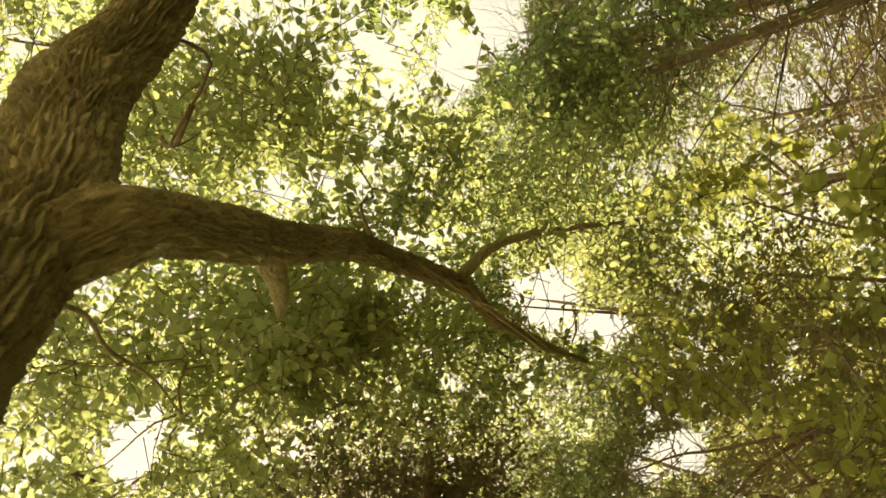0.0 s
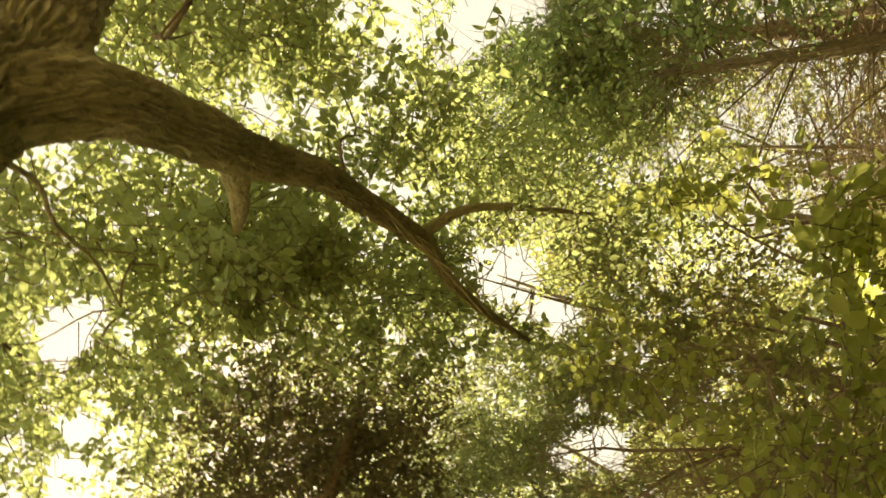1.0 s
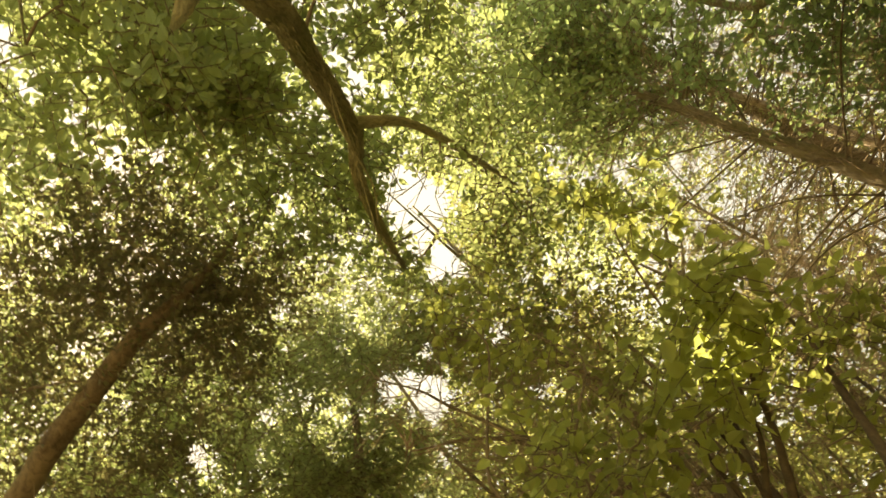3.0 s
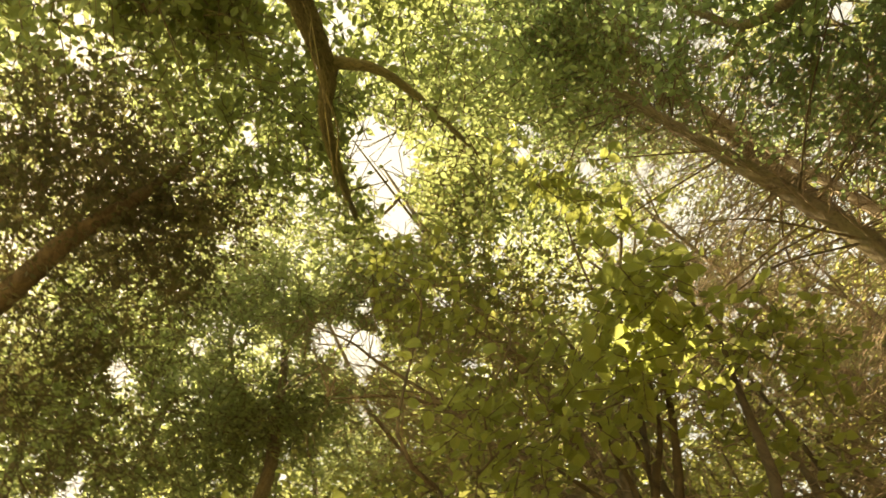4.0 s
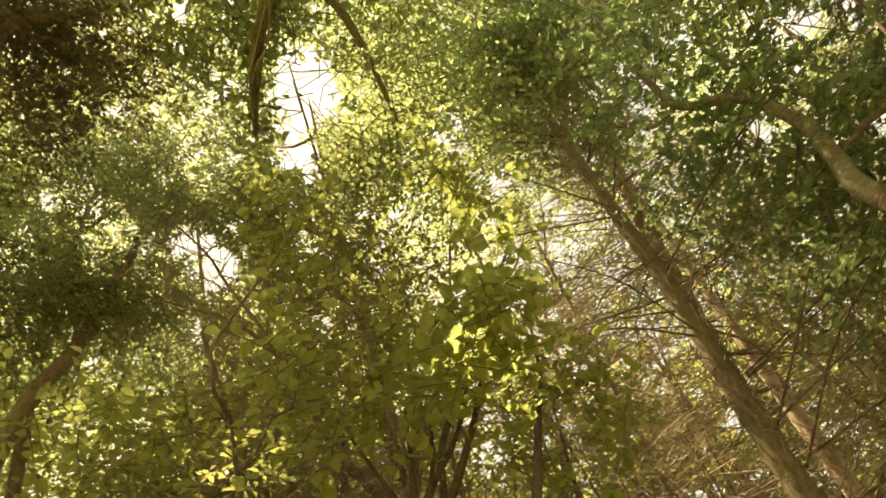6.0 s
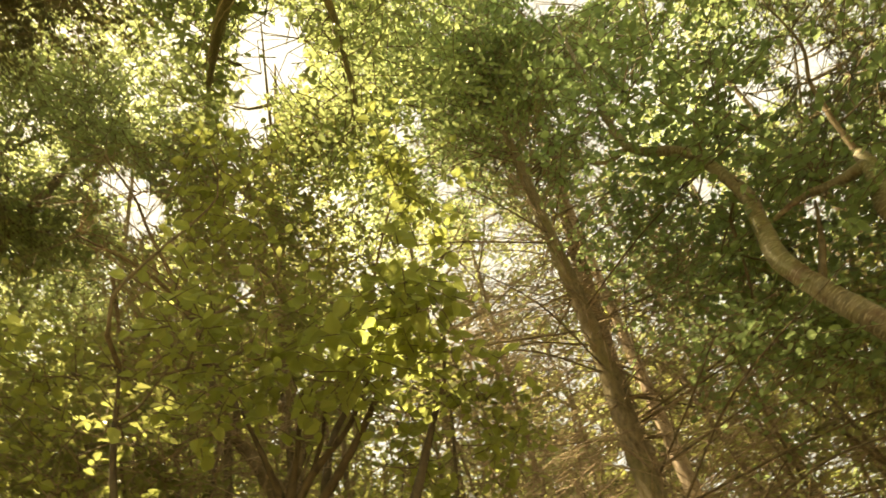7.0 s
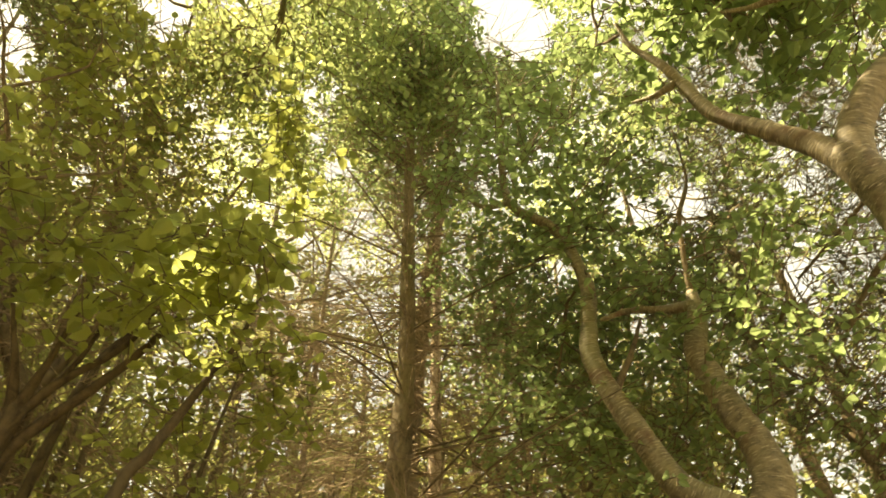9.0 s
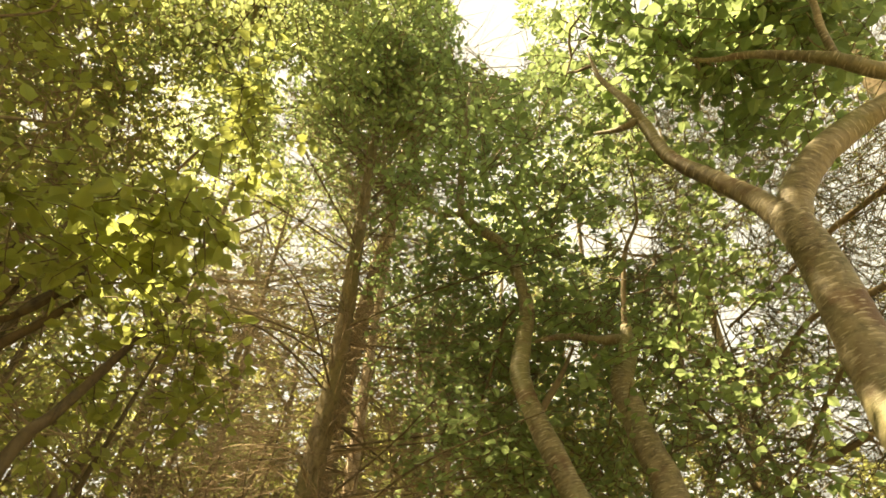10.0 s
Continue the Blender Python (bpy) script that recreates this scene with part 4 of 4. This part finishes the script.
EL += [[(-3.3, 4.2, -0.05), (-3.7, 4.5, 4.0), (-3.80, 4.43, 6.41), (-4.00, 4.23, 7.45)], [(-3.3, 4.3, -0.05), (-3.5, 4.6, 4.5), (-3.60, 4.61, 6.82), (-3.71, 4.51, 7.67)], [(-3.2, 4.4, -0.05), (-3.4, 4.7, 5.0), (-3.43, 4.74, 7.19), (-3.42, 4.76, 8.06)],
      [(-2.5, 4.2, -0.05), (-2.38, 4.26, 2.98), (-2.36, 4.27, 3.31), (-2.30, 4.31, 3.63), (-2.29, 4.31, 4.20)]]
elder.stem("stem", [(-3.1, 3.85, -0.05), (-3.2, 3.8, 1.8), (-3.25, 3.74, 3.20), (-3.27, 3.72, 3.47), (-3.26, 3.73, 3.91), (-3.38, 3.62, 4.24), (-3.51, 3.48, 4.54), (-3.60, 3.38, 4.89), (-3.72, 3.2, 5.6)], [0.10, 0.09, 0.08, 0.075, 0.07, 0.05, 0.04, 0.03, 0.012], 14, 0.06, furrows(0.004, 6, 7), 0.03, label="dark leaning main stem")
elder.stem("stem", [(-3.26, 3.73, 3.70), (-3.23, 3.76, 4.00), (-3.17, 3.82, 4.21), (-3.09, 3.89, 4.54), (-3.05, 3.91, 4.86), (-3.0, 3.95, 5.4)], [0.055, 0.05, 0.042, 0.03, 0.022, 0.008], 12, 0.06, furrows(0.003, 6, 7), 0.03)
for k, pts in enumerate(EL):
    elder.stem("stem", pts, np.linspace(0.055 if k == 6 else 0.035, 0.008, len(pts)), 8, 0.1, rough=0.08)
    p = np.array(pts)
    for i in range(2, len(p)):
        n = 9
        elder.bare(p[i] + rng.normal(0, 0.05, (n, 3)), unit(rng.normal(0, 1, (n, 3)) + np.array((-0.4, -0.1, 0.7))), rng.uniform(0.5, 1.2, (n, 1)), 0.008, 0.0, 4)
n = 46   # a fan of dry reddish twigs low down
fan = np.array((-4.18, 3.32, 5.55)) + rng.normal(0, 0.16, (n, 3))
elder.bare(fan, unit(rng.normal(0, 0.55, (n, 3)) + np.array((-0.5, -0.45, 0.75))), rng.uniform(0.5, 1.3, (n, 1)), 0.008, 0.0, 4)
for azim, elev, spread, near, far_, count in ((-40, 52, 5, 7, 8.5, 7), (-50, 52, 5, 7, 8.5, 6), (-45, 46, 5, 6.5, 8, 6), (-38, 45, 5, 6.6, 8, 6), (-46, 56, 6, 8, 10, 9), (-36, 57, 5, 8, 10, 7)):
    spray(elder, azim, elev, spread, near, far_, count, 0.45, 34, 8, EL[2][-1])
elder.finish(DEAD_TWIG)

# ---- dark dense tree ----
rng = np.random.default_rng(28)
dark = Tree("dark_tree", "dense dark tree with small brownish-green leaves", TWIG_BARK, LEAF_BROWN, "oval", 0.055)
dark.stem("trunk", [(-6.0, -2.2, -0.1), (-5.8, -2.0, 3.0), (-5.0, -1.4, 5.6), (-4.22, -0.74, 6.37), (-3.90, -0.52, 6.53), (-3.51, -0.21, 6.71), (-3.17, 0.07, 6.82), (-2.85, 0.45, 6.98), (-2.49, 0.88, 7.32)], [0.20, 0.17, 0.13, 0.10, 0.092, 0.085, 0.075, 0.05, 0.015], 18, 0.08, furrows(0.006, 9, 6), 0.0)
DK = (-3.17, 0.07, 6.82)
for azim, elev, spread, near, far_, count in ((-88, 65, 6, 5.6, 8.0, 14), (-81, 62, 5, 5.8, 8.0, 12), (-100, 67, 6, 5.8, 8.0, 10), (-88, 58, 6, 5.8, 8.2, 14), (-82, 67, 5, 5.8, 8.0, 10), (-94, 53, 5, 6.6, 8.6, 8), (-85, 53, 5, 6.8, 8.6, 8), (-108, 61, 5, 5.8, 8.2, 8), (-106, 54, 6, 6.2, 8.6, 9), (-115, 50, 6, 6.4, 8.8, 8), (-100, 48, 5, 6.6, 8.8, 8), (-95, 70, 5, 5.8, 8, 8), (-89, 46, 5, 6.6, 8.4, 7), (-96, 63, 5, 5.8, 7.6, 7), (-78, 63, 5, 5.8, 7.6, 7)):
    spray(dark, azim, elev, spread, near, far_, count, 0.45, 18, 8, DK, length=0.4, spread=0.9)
    s = np.array([STAND + around(azim, elev, spread) * rng.uniform(6.2, 7.4) for _ in range(16)])
    dark.bare(s, unit(rng.normal(0, 1, (16, 3)) + np.array((0, 0, 0.2))), rng.uniform(0.4, 0.9, (16, 1)), 0.006, 0.0, 3)
dark.finish()


# ---- the wood around: each tree with a trunk, limbs and a crown ----
rng = np.random.default_rng(29)
def wood_tree(azim, dist, height, low, wide, clumps, twigs, size, leaf, shape="far", kind="background_tree", label="", trunk_r=0.13, sway=0.4, clump_r=0.7, per=8, bark=None):
    t = Tree(kind, label, bark or TWIG_BARK, leaf, shape, size, "shrub" if kind == "understorey_shrub" else "tree", "trees of the surrounding wood")
    a = radians(azim)
    bx, by = STAND[0] + dist * math.sin(a), STAND[1] + dist * math.cos(a)
    s = rng.normal(0, sway, (4, 2))
    pts = [(bx, by, -0.1), (bx + 0.3 * s[0, 0], by + 0.3 * s[0, 1], 0.3 * height), (bx + 0.6 * s[1, 0], by + 0.6 * s[1, 1], 0.62 * height), (bx + s[2, 0], by + s[2, 1], 0.97 * height)]
    t.stem("trunk", pts, [trunk_r, 0.8 * trunk_r, 0.5 * trunk_r, 0.02], 10, 0.5, furrows(0.005, 7, 5), 0.0)
    mid, half = 0.5 * (low + height), 0.5 * (height - low)
    hubs = []
    for i in range(clumps):
        d = unit(rng.normal(0, 1, 3)) * rng.uniform(0.35, 1.0) ** 0.5
        c = np.array((pts[2][0] + wide * d[0], pts[2][1] + wide * d[1], mid + half * d[2]))
        t.clump(c, clump_r * rng.uniform(0.6, 1.4), twigs, per, length=0.6, spread=0.8)
        hubs.append(c)
    for i, c in enumerate(hubs[:9]):
        z0 = max(0.25 * height, c[2] - rng.uniform(0.8, 2.2))
        x0, y0 = np.interp(z0, [p[2] for p in pts], [p[0] for p in pts]), np.interp(z0, [p[2] for p in pts], [p[1] for p in pts])
        r0 = 0.35 * trunk_r
        t.stem("limb", [(x0, y0, z0), 0.5 * (np.array((x0, y0, z0)) + c) + np.array((0, 0, -0.25)), c], [r0, 0.6 * r0, 0.01], 5, 0.5, rough=0.1)
    # most leaf stalks are too fine to tell apart this far off
    t.tw = [tuple(q[::11] for q in x) for x in t.tw]
    return t.finish()


SUNNY, SHADY = "tall broadleaf tree with small sunlit yellow-green leaves", "broadleaf tree with shaded green leaves further back"
for k, azim in enumerate(range(-150, 66, 11)):
    wood_tree(azim + rng.uniform(-3, 3), rng.uniform(10.5, 14), rng.uniform(14, 18), rng.uniform(4.5, 6), 3.0, 18 if azim < -130 else 20 if -24 < azim < 2 else 7 if azim > 22 else 42, 30, 0.126, LEAF_DARK if azim > 22 or -24 < azim < 2 or -62 < azim < -34 else LEAF_FINE if azim < -20 or k % 2 else LEAF_ROUND, "far", label=SUNNY if azim < -20 or k % 2 else SHADY, clump_r=0.95)
for k, azim in enumerate((-122, -110, -98, -86, -72, 57)):
    wood_tree(azim + rng.uniform(-3, 3), rng.uniform(8.5, 10.5), rng.uniform(6, 8.5), 1.6, 1.9, 15, 24, 0.11, LEAF_FINE if k % 3 else LEAF_ROUND, kind="understorey_shrub", label="leafy understorey shrub filling the space between trunks", trunk_r=0.06, clump_r=0.6)
for azim, dist in ((3, 9.2), (13, 8.6), (-9, 11.0), (7, 6.8), (-24, 10.5), (-36, 10.8), (-48, 10.6), (-56, 9.0), (-63, 10.5), (-50, 7.0), (-58, 6.8), (-55, 5.9), (-50, 5.9)):
    wood_tree(azim, dist, rng.uniform(6.5, 8) if dist > 8 else 6.6, 1.6, 1.8, 20, 24, 0.085, LEAF_DARK, kind="understorey_shrub", label="dull shaded shrub behind the forked tree", trunk_r=0.05, clump_r=0.55)
rng = np.random.default_rng(30)
# brushwood: stems with many dry twigs and few leaves
for k in range(14):
    azim, dist, high = -58 + 7.2 * k + rng.uniform(-2, 2), rng.uniform(6.6, 9.5), rng.uniform(4.8, 7.5)
    t = Tree("brushwood", "dry twiggy brushwood with few dull leaves", TWIG_BARK, LEAF_DARK if k < 5 else LEAF_BROWN, "oval", 0.06, "shrub", "brushwood between the pines")
    base = at(azim, 0, dist)
    for q in range(4):
        a, tip = rng.normal(0, 0.15, 2), rng.normal(0, 0.8, 2)
        h = high * rng.uniform(0.7, 1.1)
        pts = [(base[0] + a[0], base[1] + a[1], -0.05), (base[0] + a[0] + 0.4 * tip[0], base[1] + a[1] + 0.4 * tip[1], 0.5 * h), (base[0] + tip[0], base[1] + tip[1], h)]
        t.stem("stem", pts, [0.035, 0.022, 0.006], 7, 0.2, rough=0.1)
        c, _ = spline(pts, 0.16)
        c = np.repeat(c[c[:, 2] > 1.6], 2, 0)
        n = len(c)
        w = unit(np.stack([rng.normal(0, 1, n), rng.normal(0, 1, n), rng.normal(0.25, 0.5, n)], 1))
        t.bare(c, w, rng.uniform(0.4, 1.3, (n, 1)), 0.006, 0.1, 2)
    for i in range(5 if -26 < azim < 10 else 3 if azim > 18 else 14):
        t.clump(base + np.array((rng.normal(0, 0.9), rng.normal(0, 0.9), rng.uniform(1.0, high - 1.0))), 0.5, 15, 7)
    t.finish(DEAD_TWIG)
for azim in range(76, 232, 22):   # unseen, behind the camera: low trees further off, so skylight fills the shade
    wood_tree(azim, rng.uniform(13, 16), 6.5, 1.5, 2.6, 14, 14, 0.26, LEAF_ROUND, label="young broadleaf tree on the open side of the clearing", clump_r=0.8)
rng = np.random.default_rng(31)
# crowns added between the sun and the brushwood to shade it
for azim, dist, high in ((-72, 8.4, 15.0), (-95, 8.0, 15.0), (-104, 9.5, 17.0), (-116, 8.5, 15.0), (-43, 7.4, 15.5)):
    wood_tree(azim, dist, high, 8.5, 2.8, 19 if azim > -50 else 30, 34, 0.10, LEAF_FINE, label=SUNNY, clump_r=0.9)
for azim, dist, high in ((-60, 11.5, 14.5), (-68, 10.8, 13.0), (-52, 12.0, 13.0)):
    wood_tree(azim, dist, high, 3.5, 2.2, 34, 30, 0.12, LEAF_FINE if azim == -60 else LEAF_DARK, label=SHADY, clump_r=0.8)
rng = np.random.default_rng(32)
# tall neighbours whose crowns meet high over the clearing
for azim, dist in ((-150, 5.2),):
    wood_tree(azim, dist, 17, 11, 3.8, 26, 22, 0.18, LEAF_FINE, label="tall tree with its crown high over the clearing", clump_r=1.1, trunk_r=0.16)
rng = np.random.default_rng(33)
# the far wood that closes the horizon
for k, azim in enumerate(range(-130, 66, 13)):
    wood_tree(azim + rng.uniform(-5, 5), rng.uniform(17, 23), rng.uniform(17, 21) * (1 if azim < 12 else 0.6), 0.5, 4.2, 34 if azim < 12 else 14, 18, 0.40, LEAF_FINE if k % 2 and not -78 < azim < 12 else LEAF_DARK, label="far trees of the wood behind the clearing", trunk_r=0.2, clump_r=1.4, per=7)
# unseen part of the ring behind the camera, added to hold back low skylight
for azim in range(80, 220, 20):
    wood_tree(azim, 24, 9, 0.5, 4.0, 10, 8, 0.5, LEAF_DARK, label="far trees of the wood behind the clearing", trunk_r=0.2, clump_r=1.6, per=7)
rng = np.random.default_rng(34)
# forked tree and leaning tree of the sunny side
side = Tree("side_tree", "tree with forked trunk and bright leaves further off", PINE_BARK, LEAF_FINE, "oval", 0.075)
side.stem("trunk", [(-7.0, 1.2, -0.1), (-7.15, 1.13, 6.39), (-7.16, 1.06, 7.07), (-7.17, 0.98, 8.13)], [0.16, 0.12, 0.11, 0.10], 12, 0.1)
side.stem("limb", [(-7.17, 0.98, 8.0), (-7.21, 0.49, 8.86), (-7.21, 0.02, 9.51), (-7.17, -0.55, 10.50)], [0.09, 0.07, 0.06, 0.03], 10, 0.1)
side.stem("limb", [(-7.17, 0.98, 8.0), (-7.13, 1.25, 8.81), (-7.10, 1.44, 9.58), (-7.09, 1.51, 10.75)], [0.07, 0.055, 0.045, 0.02], 10, 0.1)
for azim, elev, near, far_, count in ((-84, 44, 8, 10, 8), (-78, 48, 9, 10.5, 8), (-88, 50, 9, 11, 8), (-74, 42, 8, 10, 8)):
    spray(side, azim, elev, 5, near, far_, count, 0.6, 40, 8, (-7.1, 1.4, 9.5))
side.stem("limb", [(-7.17, -0.5, 10.4), (-6.4, -0.5, 10.9), (-5.2, 0.0, 10.6)], [0.035, 0.025, 0.008], 8, 0.15)
for i in range(14):   # its top leans over the dark tree, with the light coming through it
    side.clump(STAND + around(-92, 62, 13) * rng.uniform(8.8, 10.8), 0.75, 22, 8, 0.11, length=0.55)
    if side.tw:
        side.tw.pop()
side.finish()
side = Tree("side_tree", "slanting brown trunk among bright soft leaves", PINE_BARK, LEAF_FINE, "narrow", 0.085)
side.stem("trunk", [(-6.2, 1.2, -0.1), (-6.1, 1.6, 4.0), (-5.98, 1.87, 5.85), (-5.93, 2.03, 6.47), (-5.86, 2.24, 6.96), (-5.79, 2.42, 7.70), (-5.71, 2.61, 8.57), (-5.63, 2.77, 9.77)], [0.12, 0.10, 0.085, 0.08, 0.075, 0.07, 0.05, 0.02], 12, 0.1)
for azim, elev, near, far_, count in ((-69, 55, 8, 10, 9), (-63, 58, 8, 10, 9), (-66, 50, 8, 9.5, 9), (-72, 46, 7.6, 9, 8), (-60, 46, 8, 10, 8), (-57, 53, 8, 10, 8)):
    spray(side, azim, elev, 5, near, far_, count, 0.6, 44, 10, (-5.7, 2.6, 8.5))
side.finish()
rng = np.random.default_rng(35)
# a tall tree whose crown closes the gap above the pines
tall = Tree("tall_tree", "tall tree with fine dark green foliage above the pines", TWIG_BARK, LEAF_ROUND, "oval", 0.07)
tall.stem("trunk", [(-1.9, 9.2, -0.1), (-1.8, 9.0, 6), (-1.2, 8.2, 10), (-0.4, 7.4, 14)], [0.18, 0.15, 0.11, 0.03], 12, 0.2)
for azim, elev, near, far_, count in ((-9, 58, 8.5, 11, 16), (0, 57, 8.5, 11, 14), (-12, 52, 9, 11, 12), (-4, 63, 8.5, 11, 12), (9, 56, 9, 11, 10), (-18, 60, 9, 11, 12), (-20, 53, 10, 12, 8)):
    spray(tall, azim, elev, 5, near, far_, count, 0.6, 40, 8, (-1.1, 8.1, 10.5), limb=False)
for azim, elev in ((-17, 54), (-21, 51), (-14, 50), (-19, 58)):
    spray(tall, azim, elev, 4, 8.2, 10.5, 5, 0.6, 9, 8, (-1.1, 8.1, 10.5), limb=False, size=0.06, open_gaps=False)
tall.finish()

rng = np.random.default_rng(36)
for azim, dist, high in ((-24, 12.5, 13.0), (-14, 13.2, 12.5)):   # dull crowns behind the dead twigs
    wood_tree(azim, dist, high, 2.5, 2.4, 34, 28, 0.115, LEAF_BROWN, label="dull olive crown behind the dead pine twigs", clump_r=0.8)
# last fillers of the wood: a crown beyond the forked tree and dull shrubs beyond the pines
wood_tree(21, 9.8, 12.5, 8.2, 2.1, 13, 24, 0.10, LEAF_ROUND, label="broadleaf tree with dark green leaves beyond the forked tree", clump_r=0.7)
for azim, dist, high in ((-3, 8.9, 6.4), (5, 9.6, 6.8), (-46, 8.4, 8.4), (-14, 11.5, 7.6), (-8, 12.2, 8.2), (-2, 11.8, 8.0), (-20, 11.0, 7.0), (-40, 9.0, 7.4), (-34, 9.6, 7.0), (-53, 8.6, 7.4)):
    wood_tree(azim, dist, high, 1.4, 1.6, 15, 24, 0.085, LEAF_DARK, kind="understorey_shrub", label="dull shaded shrub among dry twigs", trunk_r=0.05, clump_r=0.55)
